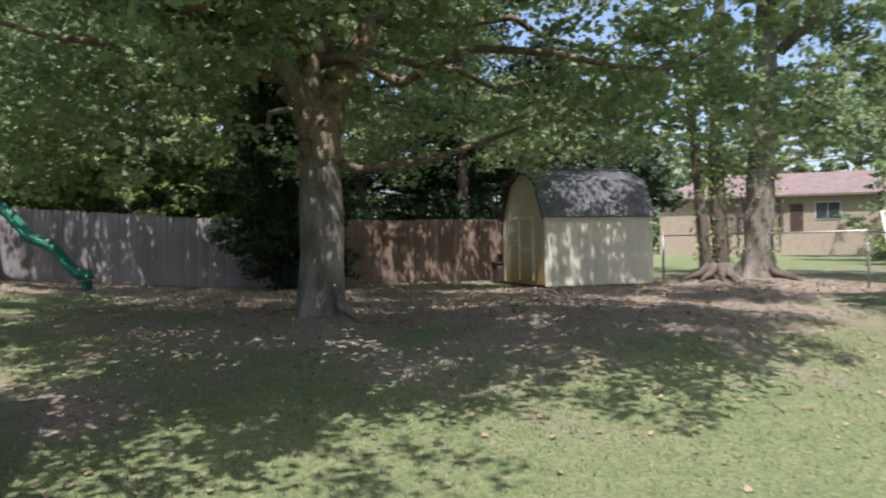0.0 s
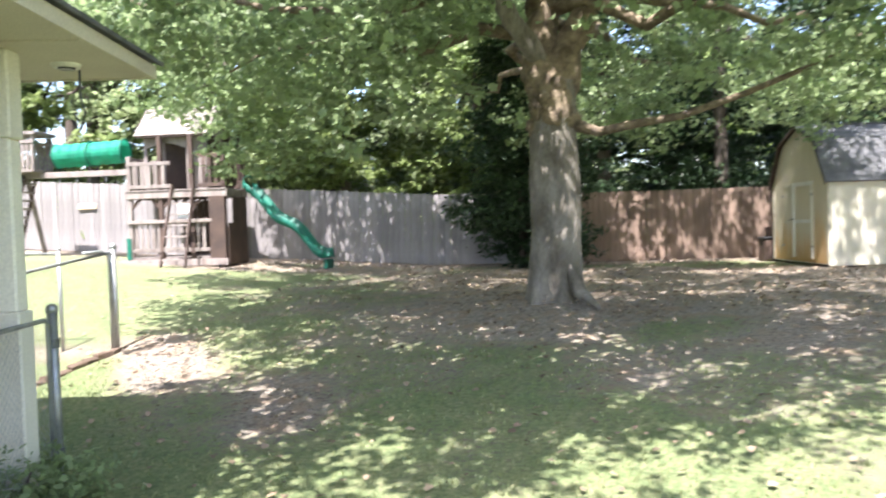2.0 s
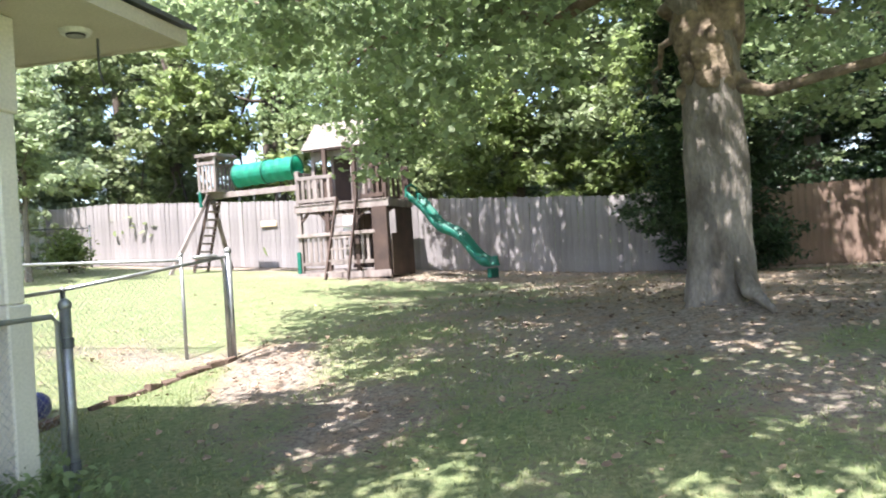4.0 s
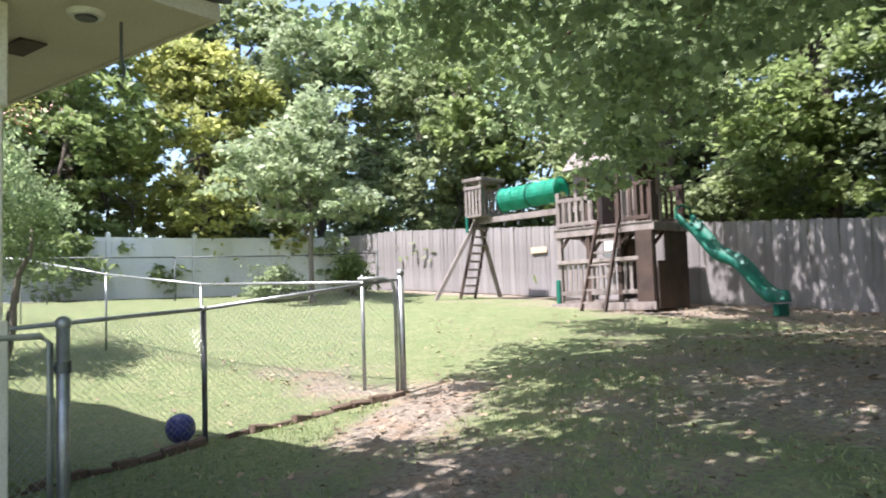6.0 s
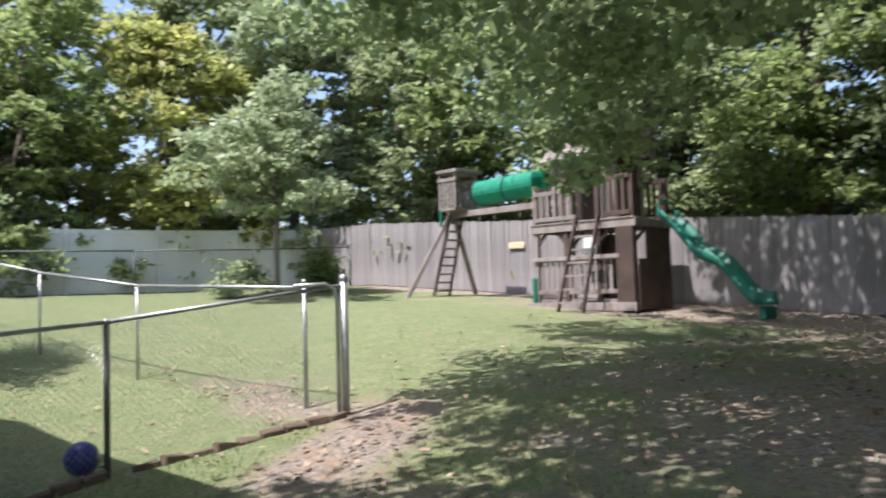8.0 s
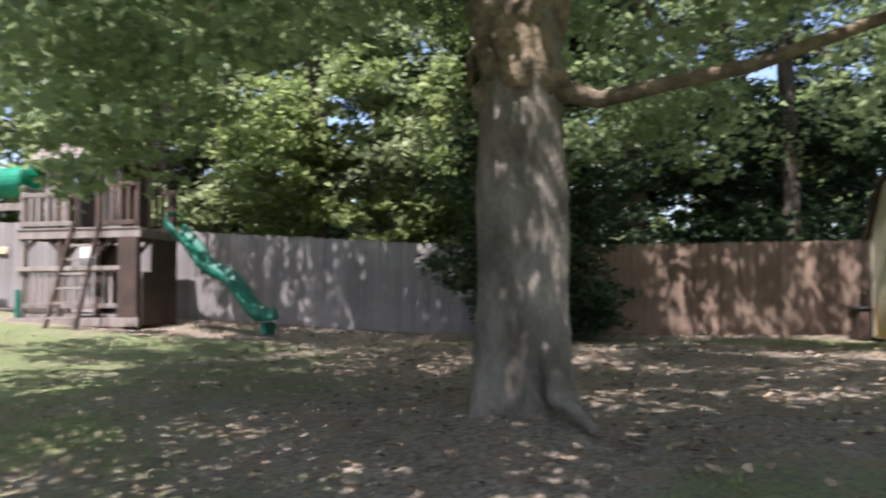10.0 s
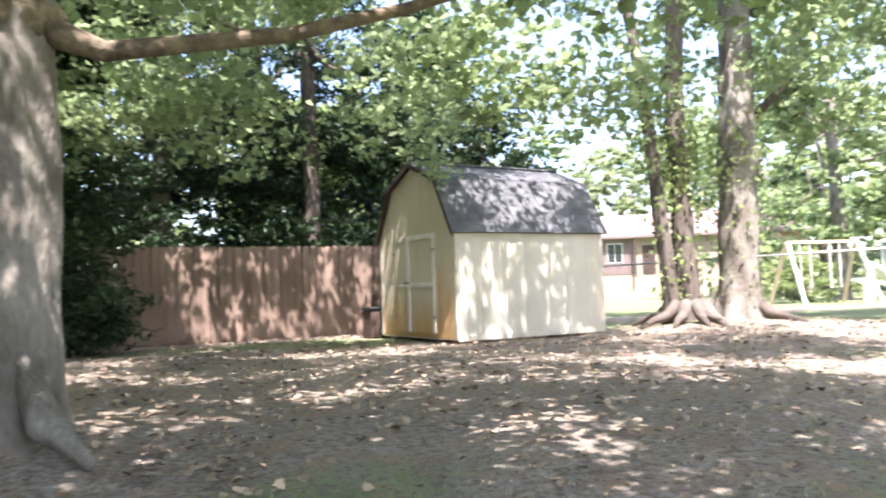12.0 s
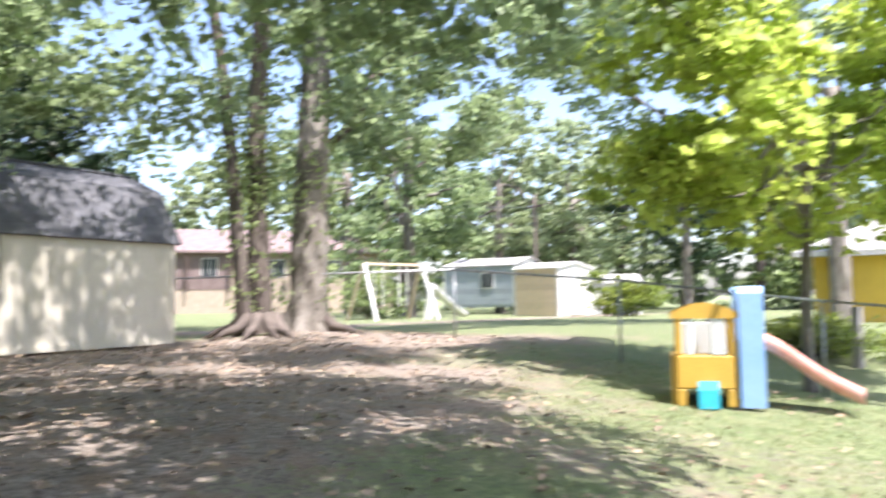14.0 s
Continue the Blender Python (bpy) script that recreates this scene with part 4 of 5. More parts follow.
    q = BACK_A + ALONG * d - Vector((-ALONG.y, ALONG.x)) * 0.03
    sg.matrix_world = pose(q.x, q.y, rise(q.x, q.y) + 1.15, 0, 0, math.degrees(YARD))
    part("board", box(bmesh.new(), -0.25, 0.25, -0.02, 0.0, 0, 0.16, 0.01), BEIGE, sg)
    return root


build_playset()


# ---- small things by the patio ----
def small_things():
    b = (-7.03, 7.45)
    ball = thing("ball", pose(b[0], b[1], rise(*b) + 0.13), "dark blue rubber ball on the grass beside the fence", "ball")
    bm = bmesh.new(); bmesh.ops.create_uvsphere(bm, u_segments=28, v_segments=18, radius=0.135)
    part("ball_skin", bm, BALL_BLUE, ball, shade=True)
    bm = bmesh.new(); tube(bm, [(0.136 * math.cos(k * math.pi / 14), 0.136 * math.sin(k * math.pi / 14), 0) for k in range(29)], 0.003, 5)
    s = part("seam", bm, BIN_BLACK, ball); s.rotation_euler = (0.6, 0.3, 0)
    p = (-7.6, 5.6)
    bn = thing("wheelie_bin", pose(p[0], p[1], rise(*p), 0, 0, 20), "black plastic wheeled bin with a closed lid beside the patio", "bin")
    bm = bmesh.new()
    lo = [bm.verts.new(v) for v in ((-0.23, -0.26, 0.08), (0.23, -0.26, 0.08), (0.23, 0.26, 0.08), (-0.23, 0.26, 0.08))]
    hi = [bm.verts.new(v) for v in ((-0.3, -0.34, 1.02), (0.3, -0.34, 1.02), (0.3, 0.34, 1.02), (-0.3, 0.34, 1.02))]
    bm.faces.new(lo[::-1]); bm.faces.new(hi)
    for k in range(4):
        bm.faces.new((lo[k], lo[(k + 1) % 4], hi[(k + 1) % 4], hi[k]))
    bmesh.ops.bevel(bm, geom=bm.edges[:], offset=0.025, segments=2, affect="EDGES")
    part("body", bm, BIN_BLACK, bn)
    part("lid", box(bmesh.new(), -0.33, 0.33, -0.37, 0.37, 1.02, 1.1, 0.025), BIN_BLACK, bn)
    part("handle", tube(bmesh.new(), [(-0.2, 0.4, 1.0), (0.2, 0.4, 1.0)], 0.018, 8), BIN_BLACK, bn)
    for x in (-0.26, 0.26):
        bm = bmesh.new(); bmesh.ops.create_cone(bm, segments=18, radius1=0.12, radius2=0.12, depth=0.05, cap_ends=True, matrix=pose(x, 0.27, 0.12, 0, 90))
        part("wheel", bm, BIN_BLACK, bn)
    bn.scale = (1.0, 1.0, 1.1)
    # earth and brick edging under the fence
    ed = thing("garden_edging", pose(0, 0, 0), "low row of dark broken edging bricks under the chain link fence", "edging")
    rng = random.Random(3)
    bm0 = []
    for v in range(4):
        bm = bmesh.new(); box(bm, -0.1, 0.1, -0.045, 0.045, -0.05, 0.05, 0.012)
        for q in bm.verts:
            q.co += Vector([rng.uniform(-0.008, 0.008) for _ in range(3)])
        bm0.append(mesh_of("brick", bm, EARTH))
    for (ax, ay), (bx, by) in zip(run1, run1[1:]):
        L = math.hypot(bx - ax, by - ay)
        for i in range(int(L / 0.21)):
            f = (i + 0.5) * 0.21 / L
            x, y = ax + (bx - ax) * f + 0.05, ay + (by - ay) * f
            ob = new("brick", rng.choice(bm0)); ob.parent = ed
            ob.matrix_local = pose(x, y, rise(x, y) + rng.uniform(-0.01, 0.025), rng.uniform(-8, 8), rng.uniform(-8, 8), math.degrees(math.atan2(by - ay, bx - ax)) + rng.uniform(-12, 12))


small_things()


# ---- plastic playhouse slide ----
def build_toy():
    c = (7.1, 13.05)
    root = thing("toddler_climber", pose(c[0], c[1], rise(*c), 0, 0, -50), "sun-faded orange and blue plastic toddler climber with red slide", "playset")
    def p(name, bm, mat, label="", shade=False):
        return part(name, bm, mat, root, label, shade=shade)
    # arched orange wall panels with windows
    for y in (-0.42, 0.38):
        bm = bmesh.new()
        box(bm, -0.45, 0.2, y, y + 0.05, 0.2, 0.58, 0.015)
        p("lower_panel", bm, YELLOW_PLASTIC, "orange-yellow moulded panel")
        for x in (-0.45, -0.16, 0.1):
            p("panel_foot", box(bmesh.new(), x, x + 0.1, y, y + 0.05, 0.0, 0.2, 0.01), YELLOW_PLASTIC)
        for x in (-0.45, -0.33, -0.06, 0.02, 0.13):
            p("window_bar", box(bmesh.new(), x, x + 0.07, y, y + 0.05, 0.58, 1.02, 0.012), VINYL if x in (-0.33, -0.06, 0.02) else YELLOW_PLASTIC)
        bm = bmesh.new()
        n = 10
        top = [(-0.5 + 0.75 * i / n, 1.06 + 0.12 * math.sin(math.pi * i / n)) for i in range(n + 1)]
        o = top + [(0.25, 1.0), (-0.5, 1.0)]
        a = [bm.verts.new((x, y - 0.01, z)) for x, z in o]; b = [bm.verts.new((x, y + 0.06, z)) for x, z in o]
        bm.faces.new(a); bm.faces.new(b[::-1])
        for i in range(len(o)):
            j = (i + 1) % len(o)
            bm.faces.new((a[j], a[i], b[i], b[j]))
        bmesh.ops.recalc_face_normals(bm, faces=bm.faces[:])
        p("arched_top", bm, YELLOW_PLASTIC)
    p("side_panel", box(bmesh.new(), -0.5, -0.45, -0.38, 0.38, 0.0, 0.58, 0.015), YELLOW_PLASTIC)
    p("deck", box(bmesh.new(), -0.44, 0.22, -0.36, 0.37, 0.5, 0.56, 0.01), YELLOW_PLASTIC)
    p("shelf_panel", box(bmesh.new(), -0.44, 0.1, -0.2, -0.15, 0.58, 0.95, 0.01), VINYL)
    bm = bmesh.new()
    prism(bm, [(-0.6, 0.0), (-0.44, 0.0), (-0.44, 0.24), (-0.5, 0.3), (-0.56, 0.2)], -0.22, 0.0)
    p("step", bm, TEAL_PLASTIC, "teal moulded step")
    for y in (-0.45, 0.35):
        bm = bmesh.new()
        prism(bm, [(y, 0.0), (y + 0.09, 0.0), (y + 0.1, 1.28), (y + 0.05, 1.36), (y - 0.01, 1.28)], 0.24, 0.5)
        p("slide_support", bm, BLUE_PLASTIC, "tall pale blue moulded support")
    p("support_panel", box(bmesh.new(), 0.28, 0.46, -0.34, 0.35, 0.1, 0.72, 0.02), BLUE_PLASTIC)
    bm = bmesh.new()
    rows = []
    for i in range(19):
        f = i / 18
        x, z = 0.42 + 1.1 * f, 0.72 - 0.66 * f + 0.05 * math.sin(f * math.pi * 2) * (1 - f) + (0.07 * max(0, f - 0.8))
        rows.append([bm.verts.new((x, y, z + h)) for y, h in ((-0.3, 0.12), (-0.26, 0.14), (-0.22, 0.1), (-0.18, 0.0), (0.18, 0.0), (0.22, 0.1), (0.26, 0.14), (0.3, 0.12), (0.27, -0.04), (-0.27, -0.04))])
    for a, b in zip(rows, rows[1:]):
        for k in range(10):
            bm.faces.new((a[k], a[(k + 1) % 10], b[(k + 1) % 10], b[k]))
    bm.faces.new(rows[0][::-1]); bm.faces.new(rows[-1])
    bmesh.ops.recalc_face_normals(bm, faces=bm.faces[:])
    p("slide_bed", bm, RED_PLASTIC, "red plastic slide faded to pink", shade=True)
    root.scale = (0.91, 0.91, 0.91)


build_toy()


# ---- neighbours ----
def windowed(root, x, y0, z0, w, h, face="y", frame_mat=None):
    win = part("window", box(bmesh.new(), x - w / 2 - 0.06, x + w / 2 + 0.06, y0 - 0.05, y0 - 0.005, z0 - 0.06, z0 + h + 0.06, 0.005), frame_mat or WHITE, root)
    for sx in (-1, 1):
        a, b = (x - w / 2, x - 0.02) if sx < 0 else (x + 0.02, x + w / 2)
        part("pane", box(bmesh.new(), a, b, y0 - 0.062, y0 - 0.053, z0, z0 + h), GLASS_DARK, win)
    return win


def hip_house(name, x, y, z, turn, L, D, H, rise_, wall_mat, roof_mat, label, windows, door=None, porch=None):
    """Front wall faces local -y; a hip roof above."""
    root = thing(name, pose(x, y, z, 0, 0, turn), label, "house")
    part("wall", box(bmesh.new(), -L / 2, L / 2, 0, D, -0.2, H), wall_mat, root)
    part("foundation", box(bmesh.new(), -L / 2 - 0.04, L / 2 + 0.04, -0.04, D + 0.04, -2.6, -0.2), wall_mat, root)
    bm = bmesh.new()
    o = 0.55
    e = [bm.verts.new(v) for v in ((-L / 2 - o, -o, H), (L / 2 + o, -o, H), (L / 2 + o, D + o, H), (-L / 2 - o, D + o, H))]
    e2 = [bm.verts.new((v.co.x, v.co.y, H + 0.16)) for v in e]
    r = [bm.verts.new((-L / 2 + D * 0.4, D / 2, H + rise_)), bm.verts.new((L / 2 - D * 0.4, D / 2, H + rise_))]
    bm.faces.new(e[::-1])
    for k in range(4):
        bm.faces.new((e[k], e[(k + 1) % 4], e2[(k + 1) % 4], e2[k]))
    bm.faces.new((e2[0], e2[1], r[1], r[0])); bm.faces.new((e2[2], e2[3], r[0], r[1]))
    bm.faces.new((e2[1], e2[2], r[1])); bm.faces.new((e2[3], e2[0], r[0]))
    bmesh.ops.recalc_face_normals(bm, faces=bm.faces[:])
    part("roof", bm, roof_mat, root)
    for wx, wz, ww, wh in windows:
        windowed(root, wx, 0, wz, ww, wh)
    if door is not None:
        d = part("door", box(bmesh.new(), door - 0.45, door + 0.45, -0.05, -0.005, 0, 2.05, 0.01), WOOD_DARK, root)
        part("door_handle", box(bmesh.new(), door + 0.3, door + 0.36, -0.09, -0.052, 0.95, 1.05), STEEL, d)
    if porch:
        x0, x1 = porch
        # shade of the porch, coloured in as a thin brown sheet on the wall
        part("porch_recess", box(bmesh.new(), x0, x1, -0.03, -0.004, 0, H - 0.05), ROOF_BROWN, root, "flat panel coloured dark for the shade in the porch")
        for px in (x0, (x0 + x1) / 2, x1):
            part("porch_post", box(bmesh.new(), px - 0.07, px + 0.07, -0.5, -0.36, -0.2, H), WOOD_DARK, root)
    return root


def small_shed(name, x, y, z, turn, L, D, H, rise_, wall_mat, roof_mat, label, door=True, mono=False, window=None):
    root = thing(name, pose(x, y, z, 0, 0, turn), label, "shed")
    part("wall", box(bmesh.new(), -L / 2, L / 2, 0, D, -0.1, H), wall_mat, root)
    n = int(H / 0.3)
    for k in range(n):
        zz = 0.05 + k * 0.3
        part("siding_board", box(bmesh.new(), -L / 2, L / 2, -0.02, -0.004, zz, zz + 0.285, 0.004), wall_mat, root)
    bm = bmesh.new()
    o = 0.12
    if mono:
        prism(bm, [(-o, H + rise_), (-o, H + rise_ + 0.07), (D + o, H + 0.07), (D + o, H)], -L / 2 - o, L / 2 + o)
    else:
        prism(bm, [(-o, H), (-o, H + 0.07), (D / 2, H + rise_ + 0.07), (D + o, H + 0.07), (D + o, H), (D / 2, H + rise_)], -L / 2 - o, L / 2 + o)
    part("roof", bm, roof_mat, root)
    for ex in (-L / 2, L / 2 - 0.04):
        bm = bmesh.new()
        prism(bm, [(0, H - 0.01), (D / 2, H + rise_ - 0.01), (D, H - 0.01)] if not mono else [(0, H - 0.01), (0, H + rise_), (D, H - 0.01)], ex, ex + 0.04)
        part("gable", bm, WHITE, root)
    for ex in (-L / 2 - 0.02, L / 2 - 0.08):
        part("corner_trim", box(bmesh.new(), ex, ex + 0.1, -0.035, -0.021, 0, H), WHITE, root)
    if door:
        part("end_wall", box(bmesh.new(), L / 2 + 0.003, L / 2 + 0.02, 0.0, D, 0.0, H - 0.01), WHITE, root, "white painted end wall")
        part("door", box(bmesh.new(), L / 2 + 0.023, L / 2 + 0.06, D * 0.3, D * 0.7, 0.05, H - 0.25, 0.01), WHITE, root)
    if window is not None:
        windowed(root, window, -0.02, 1.0, 0.7, 0.8)
    return root


def polar(t_eye, azimuth, dist):
    a = radians(azimuth)
    return t_eye[0] + dist * math.sin(a), t_eye[1] + dist * math.cos(a)


STAND = (-0.3, 8.15)
hx, hy = polar(STAND, 21.0, 58.0)
hip_house("ranch_house", hx, hy, rise(hx, hy) + 1.75, -14, 21.0, 9.0, 2.6, 2.1, BRICK_TAN, ROOF_BROWN, "low tan brick ranch house with a brown hip roof", [(-3.0, 0.9, 1.0, 1.3), (1.5, 0.9, 1.6, 1.2), (6.0, 0.9, 1.2, 1.2)], door=-0.6, porch=(-7.5, -1.6))
hip_house("white_house", -15.2, 29.8, rise(-15, 29.8), 20, 8.0, 6.0, 2.7, 1.2, WHITE, ROOF_GREY, "white house with a grey roof behind the board fence", [(-2.0, 1.0, 1.0, 1.1), (2.0, 1.0, 1.0, 1.1)])
hx, hy = polar(STAND, 76.0, 27.0)
hip_house("yellow_house", hx, hy, rise(hx, hy), -62, 14.0, 8.0, 2.5, 1.9, YELLOW_HOUSE, ROOF_GREY, "bright yellow house with a light grey roof beyond the hedge", [(-3.6, 0.6, 1.7, 1.1), (1.0, 0.9, 1.2, 1.1)], door=-0.9)
hx, hy = polar(STAND, 41.9, 37.5)
small_shed("garden_shed", hx, hy, rise(hx, hy), -75, 2.5, 3.2, 2.25, 0.3, BEIGE, WHITE, "beige sided garden shed with white trim", window=None)
hx, hy = polar(STAND, 37.6, 44.0)
small_shed("outbuilding", hx, hy, rise(hx, hy) + 0.5, -66, 4.6, 4.0, 2.2, 0.5, GREY_SIDING, ROOF_GREY, "blue-grey outbuilding with a white end wall", window=0.6)
hx, hy = polar(STAND, 47.0, 41.0)
small_shed("low_shed", hx, hy, rise(hx, hy), -38, 3.4, 2.6, 1.6, 0.45, VINYL, ROOF_GREY, "low white shed with a shallow gabled roof", door=False)


def neighbour_swing():
    x, y = polar(STAND, 31.6, 30.0)
    root = thing("swing_set", pose(x, y, rise(x, y), 0, 0, 8), "white painted metal swing set with a slide on the lawn", "playset")
    H = 2.15
    part("top_beam", bar(bmesh.new(), (-1.45, 0, H), (1.45, 0, H), 0.09, 0.09), BEIGE, root)
    for s in (-1.45, 1.35):
        for yy in (-0.95, 0.95):
            part("leg", bar(bmesh.new(), (s - 0.12 * (1 if s < 0 else -1), yy, -0.1), (s, 0.03 * yy, H), 0.11, 0.09), WHITE if yy < 0 else BEIGE, root)
    for sx in (-0.75, 0.45):
        sw = part("swing_seat", box(bmesh.new(), sx - 0.22, sx + 0.22, -0.08, 0.08, 0.5, 0.54, 0.01), WOOD_DARK, root)
        for k in (-0.2, 0.2):
            part("rope", tube(bmesh.new(), [(sx + k, 0, 0.52), (sx + k, 0, H)], 0.022, 6), WHITE, sw)
    bm = bmesh.new()
    rows = []
    for i in range(10):
        f = i / 9
        rows.append([bm.verts.new((1.7 + 1.75 * f, y2 - 0.3, 1.15 * (1 - f) ** 1.15 + h + 0.06)) for y2, h in ((-0.24, 0.12), (-0.2, 0), (0.2, 0), (0.24, 0.12), (0.24, 0.08), (0.2, -0.03), (-0.2, -0.03), (-0.24, 0.08))])
    for a, b in zip(rows, rows[1:]):
        for k in range(8):
            bm.faces.new((a[k], a[(k + 1) % 8], b[(k + 1) % 8], b[k]))
    bm.faces.new(rows[0][::-1]); bm.faces.new(rows[-1])
    bmesh.ops.recalc_face_normals(bm, faces=bm.faces[:])
    part("slide", bm, WHITE, root, shade=True)
    part("slide_ladder", bar(bmesh.new(), (1.45, -0.3, -0.1), (1.7, -0.3, 1.4), 0.05, 0.4), WHITE, root)


neighbour_swing()

for gx, gy in ((13.2, 14.7), (13.8, 14.0)):
    gp = thing("fence_post", pose(gx, gy, rise(gx, gy)), "weathered grey wooden post by the wire fence", "post")
    part("shaft", box(bmesh.new(), -0.07, 0.07, -0.07, 0.07, -0.1, 1.0, 0.01), FENCE_GREY, gp)
    part("cap", box(bmesh.new(), -0.08, 0.08, -0.08, 0.08, 1.0, 1.03, 0.008), FENCE_GREY, gp)


cable = thing("power_line", pose(0, 0, 0), "thin dark overhead power line beyond the fence", "cable")
for k in range(2):
    part("wire", tube(bmesh.new(), [(4.0 + 26 * f, 46.0 - 4 * f, 6.4 - 0.5 * k - 1.6 * f * (1 - f)) for f in np.linspace(0, 1, 13)], 0.022, 5), STEEL_DARK, cable)
for x, y in ((4.0, 46.0), (30.0, 42.0)):
    pole = thing("utility_pole", pose(x, y, rise(x, y)), "tall brown wooden utility pole", "pole")
    part("pole_shaft", tube(bmesh.new(), [(0, 0, -0.3), (0, 0, 7.0)], [0.14, 0.1], 10), BARK_DARK, pole, shade=True)
    part("crossarm", box(bmesh.new(), -0.06, 0.06, -0.7, 0.7, 6.2, 6.32, 0.01), BARK_DARK, pole)


# ---- trees ----
def tree(name, x, y, label, trunk_mat, leaf_mat, trunk_r, height, blobs, count, size, seed, flare=0.1, lobes=5, shape="maple", lean=(0, 0), limbs=8, split=None, trunk_h=None, hollow=0.45, leaf_label=""):
    rng = np.random.default_rng(seed)
    z = rise(x, y)
    root = thing(name, pose(x, y, z), label, "tree")
    bm = bmesh.new()
    th = trunk_h or height * 0.5
    top = Vector((lean[0], lean[1], th))
    flared_trunk(bm, (0, 0, -0.15), top, trunk_r, trunk_r * 0.62, flare, lobes, rng)
    part("trunk", bm, trunk_mat, root, shade=True)
    local = [(bx - x, by - y, bz - z, a, b, c) for bx, by, bz, a, b, c in blobs]
    order = sorted(range(len(local)), key=lambda i: -local[i][3])[:limbs]
    for i in order:
        b = local[i]
        bm = bmesh.new()
        f = rng.uniform(0.55, 0.98)
        start = Vector((lean[0] * f, lean[1] * f, th * f))
        limb(bm, rng, start, (b[0], b[1], b[2]), trunk_r * 0.34, 0.025, 0.35)
        part("branch", bm, trunk_mat, root, shade=True)
    pts = crown_points(rng, local, count, hollow)
    leaves("crown", pts, size, leaf_mat, root, shape, seed, label=leaf_label)
    return root


def open_lawn(gx, gy):
    """Where the lawn lies in full sun, past the edge of the crown."""
    if gx > 0.9 + (gy - 6.5) * 0.66 and 4 < gy < 16:
        return True
    if gx < -6.2 - (gy - 8.3) * 0.5 and gy < 13.3:
        return True
    return -6.4 < gx < -4.5 and 8.0 < gy < 9.3 or 13.3 <= gy < 16 and gx < -10.2


def high_skirt(wx, wy, wz):
    """The crown starts higher on the side of the slide, where the wood behind shows under it."""
    d = math.hypot(wx + 0.26, wy - 7.2)
    a = math.degrees(math.atan2(wy - 7.2, wx + 0.26))
    return 113 < a < 136.5 and wz < 1.3 + 0.33 * d


def main_maple():
    rng = np.random.default_rng(11)
    x, y = MAPLE
    z = rise(x, y)
    root = thing("maple_tree", pose(x, y, z), "large spreading maple with mottled grey trunk on the lawn", "tree")
    bm = bmesh.new()
    flared_trunk(bm, (-0.02, 0, -0.2), (0.05, 0.03, 2.75), 0.335, 0.29, 0.17, 5, rng, seg=48, rows=52, wob=0.03, rough=0.45)
    part("trunk", bm, BARK, root, shade=True)
    # knotty fork: two stems with swollen, creased bark
    def stem(pts, radii, mat):
        bm = bmesh.new()
        P, R = [], []
        for i in range(len(pts) - 1):
            for k in range(5):
                f = k / 5
                P.append(Vector(pts[i]).lerp(Vector(pts[i + 1]), f)); R.append(radii[i] + (radii[i + 1] - radii[i]) * f)
        P.append(Vector(pts[-1])); R.append(radii[-1])
        tube(bm, P, R, 22)
        for v in bm.verts:
            v.co += 0.06 * noise.noise(v.co * 4.0) * Vector((1, 1, 0.3)) + 0.03 * noise.noise(v.co * 11.0) * Vector((1, -1, 0))
        part("limb", bm, mat, root, shade=True)
    stem([(0.05, 0.03, 2.2), (0.02, 0.02, 2.55), (-0.1, 0.0, 2.9), (-0.14, 0.03, 3.4), (-0.1, 0.1, 3.9)], [0.28, 0.3, 0.26, 0.215, 0.2], BARK_KNOT)
    stem([(-0.1, 0.1, 3.85), (-0.12, 0.2, 4.6), (-0.3, 0.3, 5.6), (-0.2, 0.4, 6.8)], [0.2, 0.18, 0.14, 0.08], BARK)
    stem([(0.1, 0.03, 2.6), (0.22, 0.0, 3.1), (0.5, -0.02, 3.6), (0.85, 0.05, 4.3)], [0.22, 0.2, 0.17, 0.15], BARK_KNOT)
    stem([(0.85, 0.05, 4.25), (1.2, 0.15, 5.0), (1.4, 0.2, 6.2)], [0.15, 0.13, 0.08], BARK)
    stem([(0.0, -0.05, 2.9), (-0.35, -0.45, 3.5), (-0.7, -1.0, 4.7)], [0.13, 0.11, 0.07], BARK)
    for p, r in (((-0.24, -0.14, 2.2), 0.1), ((0.12, -0.24, 2.3), 0.12), ((-0.14, -0.24, 2.42), 0.12), ((0.25, -0.1, 2.2), 0.1), ((0.0, -0.26, 2.55), 0.12), ((-0.2, -0.2, 2.66), 0.11), ((0.16, -0.2, 2.72), 0.11), ((-0.28, -0.1, 2.8), 0.1), ((0.2, -0.14, 3.0), 0.1), ((-0.2, -0.18, 3.05), 0.1)):
        bm = bmesh.new(); bmesh.ops.create_icosphere(bm, subdivisions=3, radius=r)
        for v in bm.verts:
            v.co *= 0.8 + 0.5 * noise.noise(v.co * 9 + Vector((p[2] * 5, 0, 0))) + 0.2 * noise.noise(v.co * 24)
            v.co.z *= 1.5
            v.co += Vector((p[0] * 0.9, p[1] * 0.9, p[2]))
        part("burl", bm, BARK_KNOT, root, shade=True)
    # one surface root
    bm = bmesh.new(); tube(bm, [(0.22, -0.14, 0.42), (0.32, -0.24, 0.2), (0.42, -0.36, 0.08), (0.54, -0.44, 0.02), (0.7, -0.52, -0.08)], [0.09, 0.09, 0.08, 0.065, 0.03], 12)
    for v in bm.verts:
        v.co += 0.03 * noise.noise(v.co * 9) * Vector((1, 1, 1))
    part("surface_root", bm, BARK, root, shade=True)
